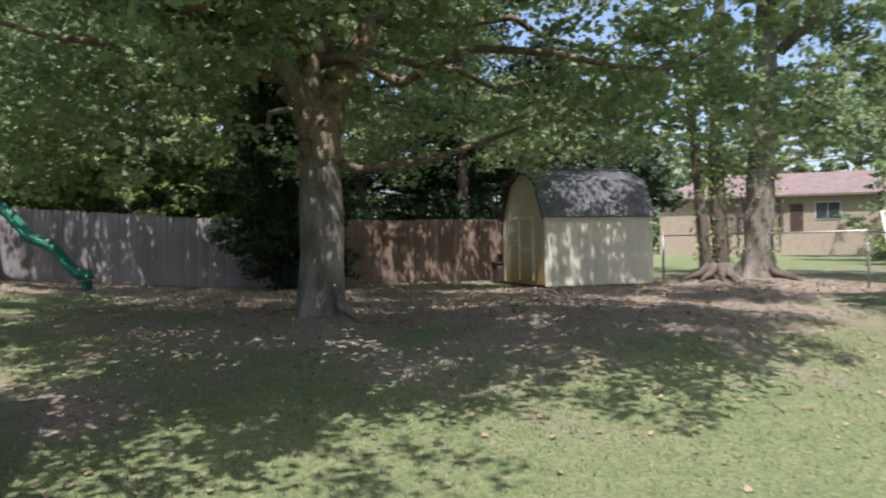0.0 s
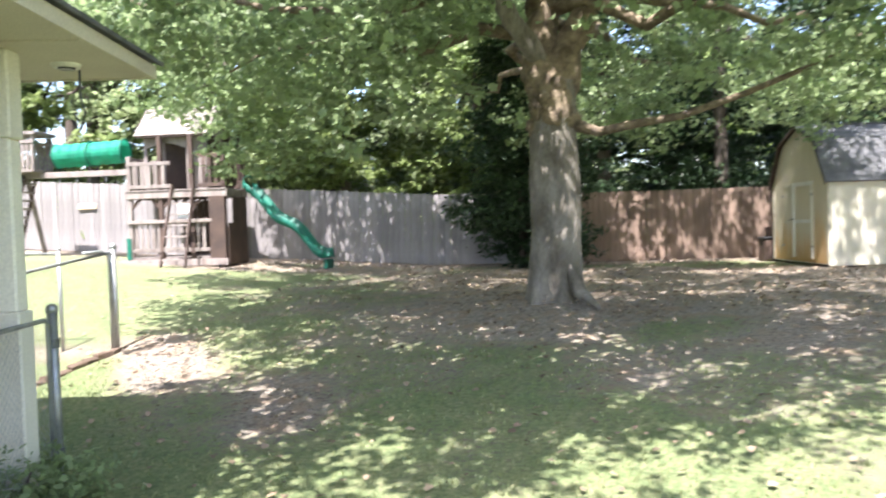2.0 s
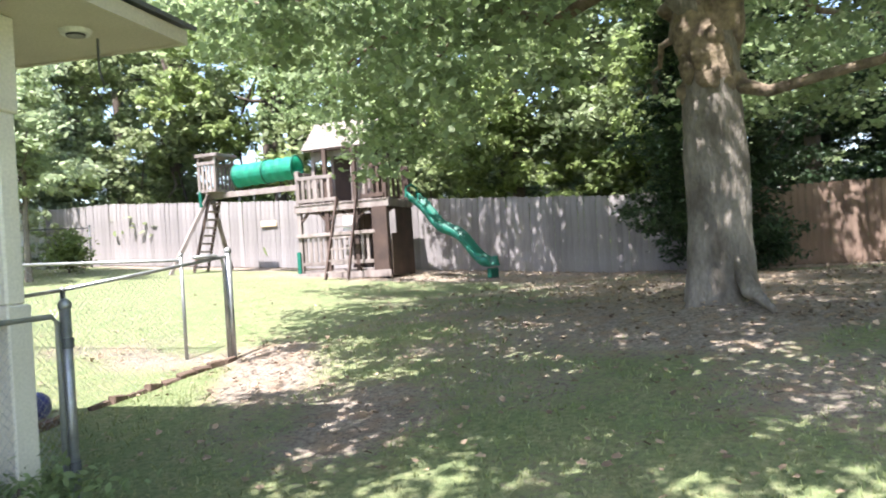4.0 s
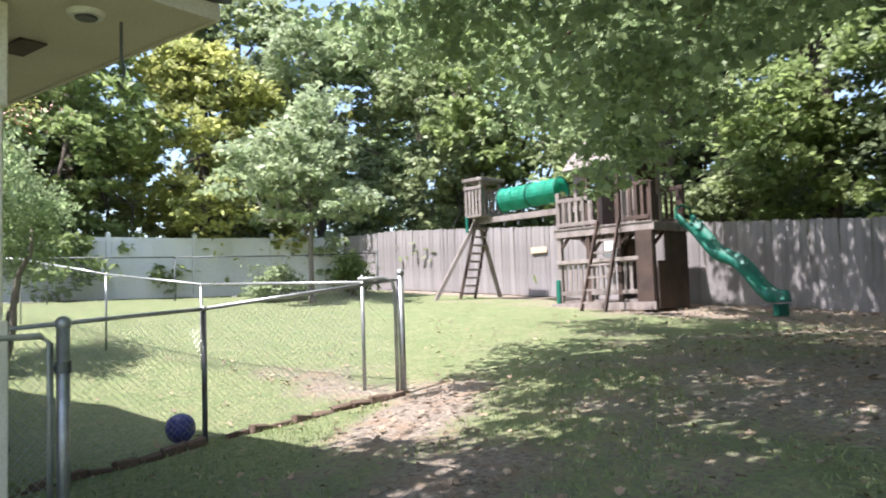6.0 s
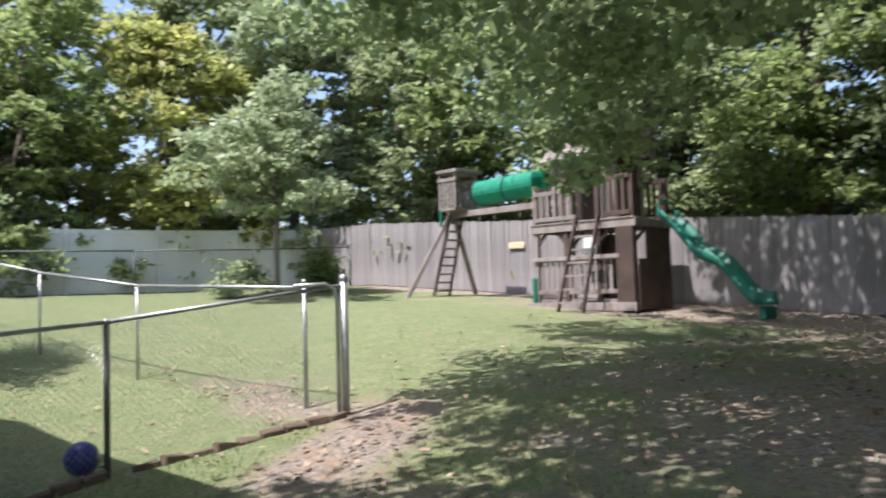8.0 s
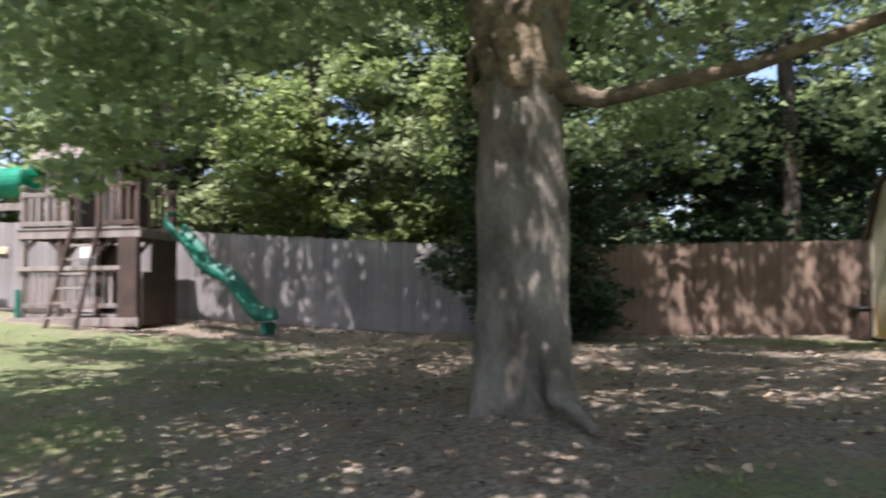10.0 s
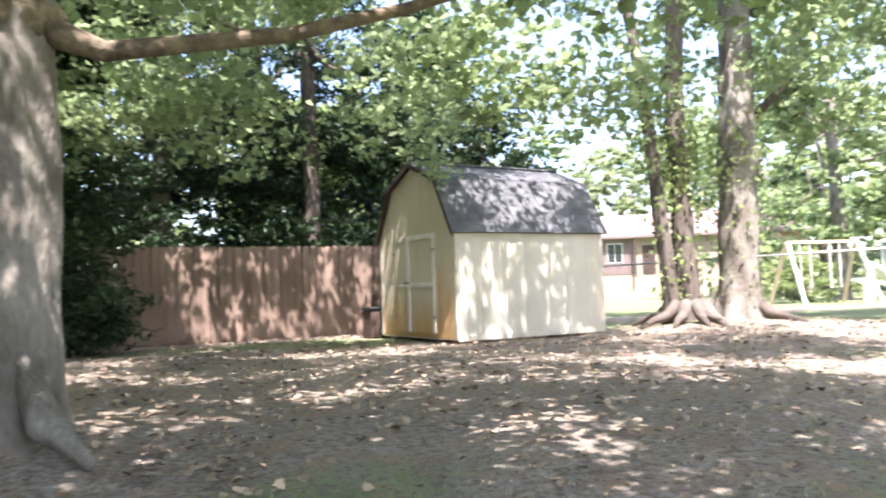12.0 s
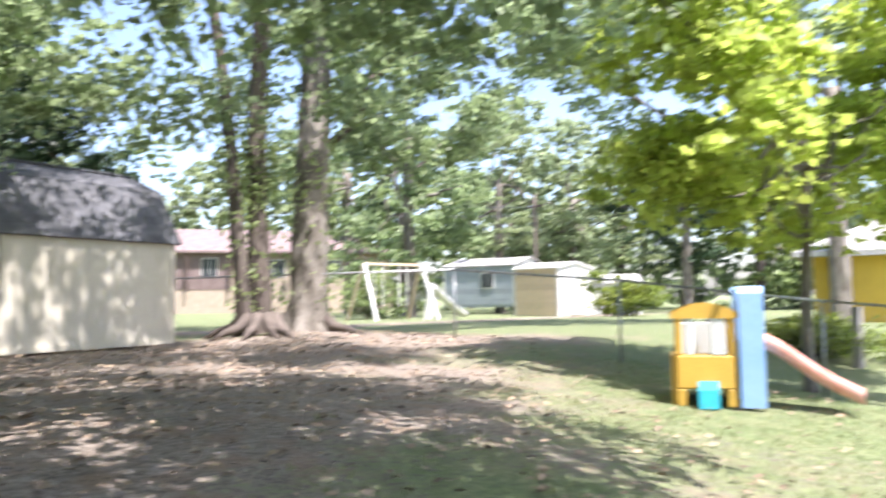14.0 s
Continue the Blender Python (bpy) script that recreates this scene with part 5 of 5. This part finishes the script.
    # boughs: direction, length, height
    ends = [(4.2, 0.6, 3.4), (5.4, -1.6, 3.3), (3.9, 2.6, 3.4), (-4.0, -1.4, 3.1), (-5.2, 1.6, 3.9), (-2.4, 3.9, 3.4), (0.8, 5.0, 3.6), (-1.6, -4.6, 3.9), (2.2, -5.2, 4.2), (5.6, 1.2, 3.8), (-6.0, -1.6, 4.4), (0.3, -6.6, 4.6), (-4.0, -4.4, 4.4), (4.6, -4.2, 4.4), (0, 0.5, 8.5), (2.0, 1.0, 8.0), (-2.4, 0.0, 7.8), (-0.6, -2.2, 7.2)]
    for i, e in enumerate(ends):
        bm = bmesh.new()
        if i == 0:
            tube(bm, [(0.15, 0.0, 2.25), (0.6, 0.0, 2.08), (1.1, 0.1, 2.16), (1.6, 0.08, 2.2), (2.3, 0.25, 2.42), (3.3, 0.45, 2.8), (4.4, 0.6, 3.3)], [0.1, 0.06, 0.052, 0.046, 0.038, 0.028, 0.015], 10)
        else:
            limb(bm, rng, (-0.1, 0.1, 3.35 + 0.3 * (i % 5)), e, 0.095, 0.015, 0.25, 9, 10)
        part("branch", bm, BARK_KNOT, root, shade=True)
    blobs = []
    for e in ends:
        for _ in range(8):
            d = rng.normal(size=3) * np.array((1.5, 1.5, 0.5))
            r = rng.uniform(0.5, 1.2)
            p = np.array(e) * rng.uniform(0.72, 1.1) + d
            p[2] = max(p[2], (2.75 if p[1] < -2 else 2.3) + 0.55 * r)
            blobs.append((p[0], p[1], p[2], r, r, r * 0.55))
    for _ in range(190):
        a, r = rng.uniform(0, 6.283), math.sqrt(rng.uniform(0.0, 1))
        bx, by = 0.6 + math.cos(a) * r * 8.0, 1.6 + math.sin(a) * r * 8.0
        h = rng.uniform(4.2, 8.6) - r * 0.6
        if bx > 1.0 and by > 0:
            h = rng.uniform(6.2, 9.0)
        blobs.append((bx, by, h, 1.05, 1.05, 0.5))
    for _ in range(12):
        blobs.append((rng.uniform(-3.0, 2.0), rng.uniform(3.2, 7.5), rng.uniform(4.8, 6.6), 1.0, 1.0, 0.5))
    for _ in range(60):
        blobs.append((rng.uniform(-9.8, -2.0), rng.uniform(2.6, 7.0), rng.uniform(5.0, 7.4), 0.95, 0.95, 0.5))
    for _ in range(9):
        blobs.append((rng.uniform(-1.2, 1.4), rng.uniform(-5.5, -1.5), rng.uniform(3.8, 5.4), 0.9, 0.9, 0.45))
    # clumps high over the path, out of view, added to dapple the lawn with shade
    for _ in range(44):
        blobs.append((rng.uniform(-3.2, 3.0), rng.uniform(-9.4, -5.4), rng.uniform(4.6, 6.4), 0.85, 0.85, 0.4))
    for _ in range(30):
        blobs.append((rng.uniform(2.0, 6.0), rng.uniform(-7.2, -1.5), rng.uniform(4.8, 6.4), 0.85, 0.85, 0.4))
    for _ in range(14):
        blobs.append((rng.uniform(-2.0, 2.2), rng.uniform(-6.8, -3.0), rng.uniform(4.4, 6.2), 0.8, 0.8, 0.4))
    for _ in range(16):
        a = rng.uniform(3.4, 5.9)
        blobs.append((math.cos(a) * rng.uniform(1.2, 3.4), math.sin(a) * rng.uniform(1.2, 2.8), rng.uniform(3.3, 4.6), 0.7, 0.6, 0.35))
    for _ in range(15):
        blobs.append((rng.uniform(-3.2, 3.2), rng.uniform(5.6, 9.0), rng.uniform(4.4, 6.8), 0.85, 0.85, 0.45))
    # drooping fringe on the side of the play tower
    for _ in range(44):
        f = rng.uniform(0, 1)
        blobs.append((-0.2 - 5.6 * f + rng.normal() * 0.35, -3.3 + 5.0 * f + rng.normal() * 0.35, rng.uniform(1.75, 3.4) + 0.3 * f, 0.55, 0.55, 0.32))
    blobs = [q for q in blobs if not high_skirt(x + q[0], y + q[1], z + q[2]) or rng.uniform() < 0.12]
    blobs = [q for q in blobs if not open_lawn(x + q[0] - 0.089 * q[2], y + q[1] + 0.478 * q[2])]
    blobs.append((0.75, -5.95, 2.75, 0.25, 0.2, 0.14))
    leaves("crown", crown_points(rng, blobs, 185000, 0.2), 0.1, LEAF_MAPLE, root, "maple", 5)
    return root


main_maple()


def trio():
    rng = np.random.default_rng(21)
    x, y = TRIO
    z = rise(x, y)
    root = thing("oak_cluster", pose(x, y, z), "cluster of tall trunks with flared roots and ivy at the fence", "tree")
    for (dx, dy, r, tx, ty, th, fl, lo) in ((0.15, -0.05, 0.36, 0.55, 0.3, 9.0, 0.4, 7), (-0.62, 0.25, 0.2, -0.75, 0.4, 8.5, 0.14, 4), (-1.0, 0.0, 0.135, -1.75, 0.2, 8.0, 0.12, 4)):
        bm = bmesh.new()
        flared_trunk(bm, (dx, dy, -0.2), (tx, ty, th), r, r * 0.62, fl, lo, rng, seg=36, rows=36, wob=0.16)
        part("trunk", bm, BARK if r > 0.3 else BARK_DARK, root, shade=True)
    for k in range(14):
        a = rng.uniform(0, 6.283)
        bx = 0.12 if k < 7 else -0.7
        ln = rng.uniform(0.35, 0.8)
        bm = bmesh.new()
        c, s = math.cos(a), math.sin(a)
        tube(bm, [(bx + c * 0.32, s * 0.32, 0.28), (bx + c * 0.55, s * 0.55, 0.08), (bx + c * (0.55 + ln * 0.5), s * (0.55 + ln * 0.5) + 0.05, 0.02), (bx + c * (0.6 + ln), s * (0.6 + ln), -0.1)], [0.12, 0.095, 0.06, 0.03], 8)
        part("surface_root", bm, BARK_DARK, root, shade=True)
    for a, b, r in (((0.8, 0.2, 5.5), (3.2, -1.0, 8.5), 0.14), ((0.8, 0.2, 6.5), (-1.0, 1.0, 10.0), 0.13), ((-0.7, 0.3, 6.0), (-3.4, -0.8, 8.0), 0.08), ((0.9, 0.3, 8.0), (1.6, 0.8, 12.0), 0.17), ((-1.6, 0.2, 6.5), (-3.0, 1.6, 9.0), 0.07), ((0.75, 0.2, 3.6), (2.8, -0.3, 6.2), 0.09)):
        bm = bmesh.new(); limb(bm, rng, a, b, r, 0.03, 0.3, 8, 10)
        part("branch", bm, BARK_DARK, root, shade=True)
    blobs = []
    for _ in range(60):
        a, r = rng.uniform(0, 6.283), 5.2 * math.sqrt(rng.uniform(0, 1))
        h = rng.uniform(4.6, 12.5)
        if math.cos(a) * r < -0.9 and rng.uniform() < 0.9:
            continue
        blobs.append((math.cos(a) * r + 0.6, math.sin(a) * r * 0.8, h, 0.9, 0.9, 0.55))
    for _ in range(16):
        blobs.append((rng.uniform(1.4, 4.2), rng.uniform(-1.2, 0.5), rng.uniform(3.0, 5.2), 0.5, 0.5, 0.4))
    for _ in range(34):
        blobs.append((rng.uniform(2.2, 8.0), rng.uniform(-1.5, 3.0), rng.uniform(5.2, 9.5), 0.8, 0.8, 0.5))
    leaves("crown", crown_points(rng, blobs, 32000, 0.2), 0.13, LEAF_MAPLE, root, "maple", 8)
    ivy = []
    for _ in range(2200):
        h = rng.uniform(0.3, 5.5) if rng.uniform() < 0.5 else rng.normal(2.9, 0.5)
        which = rng.choice(3, p=(0.3, 0.45, 0.25))
        bx, by, tx, ty, th, r = ((0.15, -0.05, 0.55, 0.3, 9.0, 0.36), (-0.62, 0.25, -0.75, 0.4, 8.5, 0.21), (-1.0, 0.0, -1.75, 0.2, 8.0, 0.15))[which]
        f = max(0, h) / th
        a = rng.uniform(0, 6.283)
        rr = r * 1.05 + abs(rng.normal()) * 0.1
        ivy.append((bx + (tx - bx) * f + math.cos(a) * rr, by + (ty - by) * f + math.sin(a) * rr, h))
    leaves("ivy", ivy, 0.09, LEAF_BRIGHT, root, "maple", 9, flat=0.0)


trio()


def behind_fence(blobs):
    """Leave out the clumps that would grow through the board fence."""
    out = []
    for b in blobs:
        d = (b[1] - BACK_A.y) * ALONG.x - (b[0] - BACK_A.x) * ALONG.y
        if d > b[3] * 0.6 + 0.6 or b[2] > 3.4:
            out.append(b)
    return out


def wood_line():
    """The trees behind the fences, and those that hang into the yard."""
    rng = np.random.default_rng(33)
    # dark evergreens behind the brown fence
    for k, (x, y, h, r) in enumerate(((-4.6, 24.6, 10.5, 2.4), (-1.6, 25.3, 9.5, 2.5), (0.9, 26.0, 7.2, 1.8), (-3.2, 27.6, 12.5, 3.0))):
        blobs = behind_fence(random_blobs(rng, 60, x, y, 0.6, h, r * 1.1, r * 1.1, 0.5, 1.1))
        tree("cedar_tree", x, y, "tall dark evergreen behind the board fence", BARK_DARK, LEAF_DARK, 0.22, h, blobs, 26000, 0.15, 40 + k, shape="needle", limbs=6, trunk_h=h * 0.8, hollow=0.3)
    # cedar standing in front of the fence
    blobs = [(-5.35 + rng.normal() * 0.8, 20.1 + rng.normal() * 0.4, h, 0.6, 0.6, 0.45) for h in np.linspace(0.6, 6.4, 74)]
    tree("cedar_shrub", -5.5, 20.2, "dark bushy cedar reaching to the ground before the fence", BARK_DARK, LEAF_DARK, 0.1, 4.5, blobs, 36000, 0.12, 60, shape="needle", limbs=4, hollow=0.2)
    # broadleaf trees behind the grey fence and the vinyl fence
    spec = [(-7.9, 23.4, 8.5, 1.9, LEAF_BRIGHT, 0.16), (-10.2, 24.4, 9.5, 2.3, LEAF_PALE, 0.17), (-12.0, 22.8, 9.5, 2.8, LEAF_BRIGHT, 0.17), (-15.5, 21.0, 11.5, 3.0, LEAF_FAR, 0.18), (-19.5, 20.2, 12.0, 3.2, LEAF_BRIGHT, 0.18), (-23.5, 19.0, 12.5, 3.4, LEAF_FAR, 0.19),
            (-26.0, 14.5, 11.0, 3.2, LEAF_PALE, 0.19), (-26.0, 10.5, 10.0, 3.0, LEAF_YELLOW, 0.19), (-25.5, 6.5, 10.5, 3.3, LEAF_BRIGHT, 0.19), (-24.5, 2.5, 9.0, 2.8, LEAF_YELLOW, 0.19),
            (-30.0, 12.5, 15.0, 3.8, LEAF_FAR, 0.24), (-29.5, 6.0, 14.0, 3.8, LEAF_FAR, 0.24), (-28.5, 19.5, 16.0, 4.0, LEAF_MAPLE, 0.24), (-18.0, 26.0, 15.0, 4.0, LEAF_MAPLE, 0.24), (-9.5, 29.5, 13.5, 4.2, LEAF_FAR, 0.24), (-27.5, -1.0, 12.0, 3.6, LEAF_FAR, 0.22)]
    for k, (x, y, h, r, mat, size) in enumerate(spec):
        low = 0.4 if size < 0.2 else 3.0
        blobs = random_blobs(rng, 44, x, y, low, h, r, r, 0.7, 1.35)
        blobs = behind_fence(blobs) if x > -24 and y > 15 else blobs
        tree("broadleaf_tree", x, y, "leafy sunlit broadleaf tree behind the yard fence", BARK_DARK, mat, 0.2, h, blobs, 24000, size * 1.1, 70 + k, shape="oval", limbs=9, trunk_h=h * 0.7, hollow=0.3)
    # undergrowth closing the gaps under the crowns
    for n, (x0, y0, x1, y1, top, mat) in enumerate(((-34.0, 20.0, -12.0, 29.0, 4.5, LEAF_FAR), (-12.0, 28.5, 5.0, 31.0, 5.0, LEAF_DARK), (-33.0, 22.0, -32.0, -8.0, 10.0, LEAF_BRIGHT), (-27.5, 17.0, -26.2, -5.0, 7.5, LEAF_YELLOW))):
        th = thing("thicket", pose(x0, y0, rise(x0, y0)), ("dense leafy undergrowth behind the yard fence", "dark dense undergrowth behind the brown board fence", "dense leafy undergrowth beyond the white fence", "sunlit yellow-green undergrowth close behind the white fence")[n], "undergrowth")
        bl = []
        for i in range(60):
            f = i / 59
            bl.append(((x1 - x0) * f, (y1 - y0) * f + rng.normal() * 0.7, rng.uniform(0.4, top - 0.8), 1.1, 1.1, 0.9))
        leaves("foliage", crown_points(rng, bl, 16000, 0.1), 0.26, mat, th, "clump", 300 + n)
    # the far wood that closes the view
    for n, (az0, az1, d, top) in enumerate(((8, 36, 108, 15), (34, 60, 72, 13), (58, 88, 66, 12))):
        th = thing("far_wood", pose(0, 0, 0), "distant belt of dense green woodland", "woodland")
        bl = []
        for i in range(70):
            az = radians(az0 + (az1 - az0) * i / 69)
            bl.append((math.sin(az) * d, 8 + math.cos(az) * d, rng.uniform(0.5, top * rng.uniform(0.7, 1.0)), 3.0, 3.0, 2.4))
        leaves("foliage", crown_points(rng, bl, 15000, 0.1), 0.62, (LEAF_FAR, LEAF_MAPLE, LEAF_MAPLE)[n], th, "clump", 340 + n)
    # tall bare-stemmed trees
    for k, (x, y) in enumerate(((-21.5, 22.5), (-17.2, 23.5), (-13.8, 24.8), (-25.0, 24.0))):
        blobs = random_blobs(rng, 26, x, y, 9, 17, 2.8, 2.8, 0.8, 1.4)
        tree("pine_tree", x, y, "tall slim tree with a dark bare trunk", BARK_DARK, LEAF_FAR, 0.26, 17, blobs, 5000, 0.22, 90 + k, limbs=6, trunk_h=14, hollow=0.3)
    # small pale-leaved tree inside the corner of the yard
    x, y = -18.6, 12.0
    blobs = random_blobs(rng, 34, x, y, 3.0, 6.4, 2.6, 2.2, 0.4, 0.8)
    tree("dogwood_tree", x, y, "small pale-leaved tree with a thin grey trunk in the yard corner", BARK, LEAF_PALE, 0.075, 5, blobs, 9000, 0.17, 101, flare=0.03, limbs=10, trunk_h=2.6, shape="oval")
    # distance beyond the shed and the neighbours
    far = [(-14, 60, 14, 5.5), (-4, 66, 15, 6), (6, 92, 20, 7), (14, 97, 19, 7), (22, 98, 20, 7), (30, 94, 19, 7), (37, 90, 21, 7), (45, 86, 20, 7), (52, 78, 19, 7), (24, 80, 14, 6), (33, 62, 15, 5.5), (40, 55, 16, 6), (46, 50, 15, 6), (52, 42, 16, 6), (56, 30, 14, 6), (28, 72, 14, 5), (-2, 45, 10, 4), (60, 60, 15, 7), (66, 45, 15, 7), (62, 20, 14, 6), (12, 84, 13, 6)]
    for k, (x, y, h, r) in enumerate(far):
        blobs = random_blobs(rng, 40, x, y, 1.0, h, r, r, 1.3, 2.4)
        tree("distant_tree", x, y, "distant full green tree beyond the neighbouring lawn", BARK_DARK, (LEAF_FAR, LEAF_BRIGHT, LEAF_PALE)[k % 3], 0.35, h, blobs, 7000, 0.42, 120 + k, limbs=5, trunk_h=h * 0.6, hollow=0.35)
    # nearer trees over the neighbour's lawn
    for k, (x, y, h, r, mat) in enumerate(((19.1, 38.5, 14.0, 3.8, LEAF_MAPLE), (30.5, 46.0, 14.0, 4.8, LEAF_FAR), (38.5, 38.0, 13.0, 4.6, LEAF_DARK), (23.0, 52.0, 15.0, 5.0, LEAF_MAPLE), (34.5, 43.5, 12.0, 4.2, LEAF_PALE))):
        blobs = random_blobs(rng, 44, x, y, 2.8, h, r, r, 0.8, 1.5)
        tree("shade_tree", x, y, "tall shade tree on the neighbouring lawn", BARK, mat, 0.33, h, blobs, 8500, 0.24, 150 + k, limbs=8, trunk_h=h * 0.6, hollow=0.3)
    blobs = random_blobs(rng, 60, 19.0, 23.0, 6.4, 13.0, 5.5, 4.5, 0.8, 1.4)
    tree("shade_tree", 22.5, 20.0, "tall spreading shade tree over the neighbouring lawn", BARK, LEAF_MAPLE, 0.3, 12, blobs, 12000, 0.2, 160, limbs=9, trunk_h=7, hollow=0.3)
    # bright young maple by the plastic climber
    x, y = 9.85, 13.6
    blobs = random_blobs(rng, 60, x, y, 1.9, 6.8, 3.3, 2.6, 0.55, 0.9)
    tree("young_maple_tree", x, y, "bright lime-green young maple above the plastic climber", BARK, LEAF_LIME, 0.08, 6, blobs, 20000, 0.15, 170, flare=0.03, limbs=12, trunk_h=3.4)


wood_line()


def shrubs():
    rng = np.random.default_rng(55)
    # crape myrtle: several stems
    x, y = -12.2, 5.5
    root = thing("crape_myrtle", pose(x, y, rise(x, y)), "multi-stemmed crape myrtle with small leaves and pink tips", "shrub")
    tops = []
    for k in range(6):
        a = k * 1.05 + 0.3
        bm = bmesh.new()
        e = (math.cos(a) * 0.6 - 0.25, math.sin(a) * 0.55, 1.8 + 0.25 * math.sin(k * 2))
        limb(bm, rng, (math.cos(a) * 0.12, math.sin(a) * 0.12, -0.1), e, 0.06, 0.03, 0.12, 7, 8)
        part("stem", bm, BARK, root, shade=True)
        tops.append(e)
    blobs = [(t[0] + rng.normal() * 0.3, t[1] + rng.normal() * 0.3, t[2] + rng.uniform(-0.1, 1.2), 0.3, 0.3, 0.5) for t in tops for _ in range(6)]
    leaves("foliage", crown_points(rng, blobs, 11000, 0.2), 0.065, LEAF_MAPLE, root, "oval", 56, flat=0.1)
    bl = [(t[0] + rng.normal() * 0.2, t[1] + rng.normal() * 0.2, t[2] + 1.75 + rng.normal() * 0.1) for t in tops[:2] for _ in range(60)]
    leaves("blossom", bl, 0.04, RED_PLASTIC, root, "oval", 57, flat=0.1)
    # bushes
    for n, (bx, by, r, h, mat, cnt, sz, lab) in enumerate(((-19.9, 13.5, 0.45, 1.1, LEAF_BRIGHT, 3000, 0.1, "dark green leafy bush against the board fence"), (-19.6, 11.1, 0.55, 1.0, LEAF_PALE, 2500, 0.1, "pale green bush in the yard corner"),
            (-4.05, 6.1, 0.36, 0.38, LEAF_MAPLE, 1700, 0.06, "small glossy shrub at the foot of the porch column"), (-3.9, 5.55, 0.34, 0.36, LEAF_PALE, 1500, 0.06, "small variegated shrub beside the porch"),
            (13.4, 15.6, 0.95, 0.8, LEAF_HEDGE, 5000, 0.09, "yellow-green clipped hedge before the yellow house"), (15.2, 14.2, 0.95, 0.8, LEAF_HEDGE, 5000, 0.09, "yellow-green clipped hedge before the yellow house"), (26.5, 32.0, 1.6, 2.0, LEAF_HEDGE, 5000, 0.16, "round yellow-green bush beside the white shed"),
            (15.5, 36.0, 1.4, 2.0, LEAF_BRIGHT, 3500, 0.16, "bright green bush behind the swing set"))):
        s = thing("bush", pose(bx, by, rise(bx, by)), lab, "shrub")
        for k in range(4):
            bm = bmesh.new(); a = k * 1.7
            tube(bm, [(0, 0, -0.05), (math.cos(a) * r * 0.3, math.sin(a) * r * 0.3, h * 0.4), (math.cos(a) * r * 0.5, math.sin(a) * r * 0.5, h * 0.75)], [0.02, 0.014, 0.008], 6)
            part("stem", bm, BARK_DARK, s)
        blobs = [(rng.normal() * r * 0.45, rng.normal() * r * 0.45, h * rng.uniform(0.2, 0.8), r * 0.45, r * 0.45, h * 0.25) for _ in range(14)]
        leaves("foliage", crown_points(rng, blobs, cnt, 0.4), sz, mat, s, "oval", 200 + n)


shrubs()


# ---- ground litter and grass ----
def ground_cover():
    rng = np.random.default_rng(77)
    n = 24000
    x = rng.uniform(-12, 9, n); y = rng.uniform(5, 23, n)
    x[:90], y[:90] = rng.normal(-1.15, 0.28, 90), rng.normal(12.0, 0.22, 90)
    keep = [i for i in range(n) if rng.uniform() < 0.05 + 0.95 * max(0.0, bareness(x[i], y[i])) ** 1.3]
    pts = [(x[i], y[i], rise(x[i], y[i]) + 0.03) for i in keep]
    root = thing("fallen_leaves", pose(0, 0, 0), "scattered dry brown fallen leaves on the ground", "leaves")
    leaves("leaf_litter", pts, 0.056, LITTER, root, "maple", 78, flat=3.0)
    n = 60000
    x = rng.uniform(-6.8, 9, n)
    y = 1.0 + 15 * rng.uniform(0, 1, n)
    out = []
    for i in range(n):
        b = bareness(x[i], y[i]) + 0.5 * noise.noise(Vector((x[i] * 1.6, y[i] * 1.6, 3)))
        if b < 0.5:
            out.append((x[i], y[i], rise(x[i], y[i]) + 0.02 * noise.noise(Vector((x[i] * 1.3, y[i] * 1.3, 0)))))
    c = np.array(out)
    m = len(c)
    h = rng.uniform(0.02, 0.055, m); w = rng.uniform(0.004, 0.009, m) ; t = rng.uniform(0, 6.283, m)
    k = rng.normal(size=(m, 2)) * 0.02
    v = np.zeros((m, 3, 3))
    v[:, 0] = c + np.stack((np.cos(t) * w, np.sin(t) * w, np.zeros(m)), 1)
    v[:, 1] = c - np.stack((np.cos(t) * w, np.sin(t) * w, np.zeros(m)), 1)
    v[:, 2] = c + np.stack((k[:, 0], k[:, 1], h), 1)
    me = bpy.data.meshes.new("grass")
    me.vertices.add(m * 3); me.vertices.foreach_set("co", v.reshape(-1))
    me.loops.add(m * 3); me.loops.foreach_set("vertex_index", np.arange(m * 3, dtype=np.int32))
    me.polygons.add(m); me.polygons.foreach_set("loop_start", np.arange(0, m * 3, 3, dtype=np.int32))
    me.materials.append(GRASS_BLADE)
    me.update(calc_edges=True)
    tagged(new("grass", me), "short patchy lawn grass", "grass", kind="stuff")


ground_cover()

# ---- the many boards last ----
back_fence()
vinyl_fence()

for ob in [o for o in scene.objects if o.parent is None]:
    base = ob.name.split(".")[0]
    if base in ("distant_tree", "broadleaf_tree", "cedar_tree", "pine_tree", "shade_tree", "bush", "fence_post", "chain_link_fence", "thicket", "far_wood", "utility_pole"):
        tagged(ob, group=base.replace("_", " ") + " group")
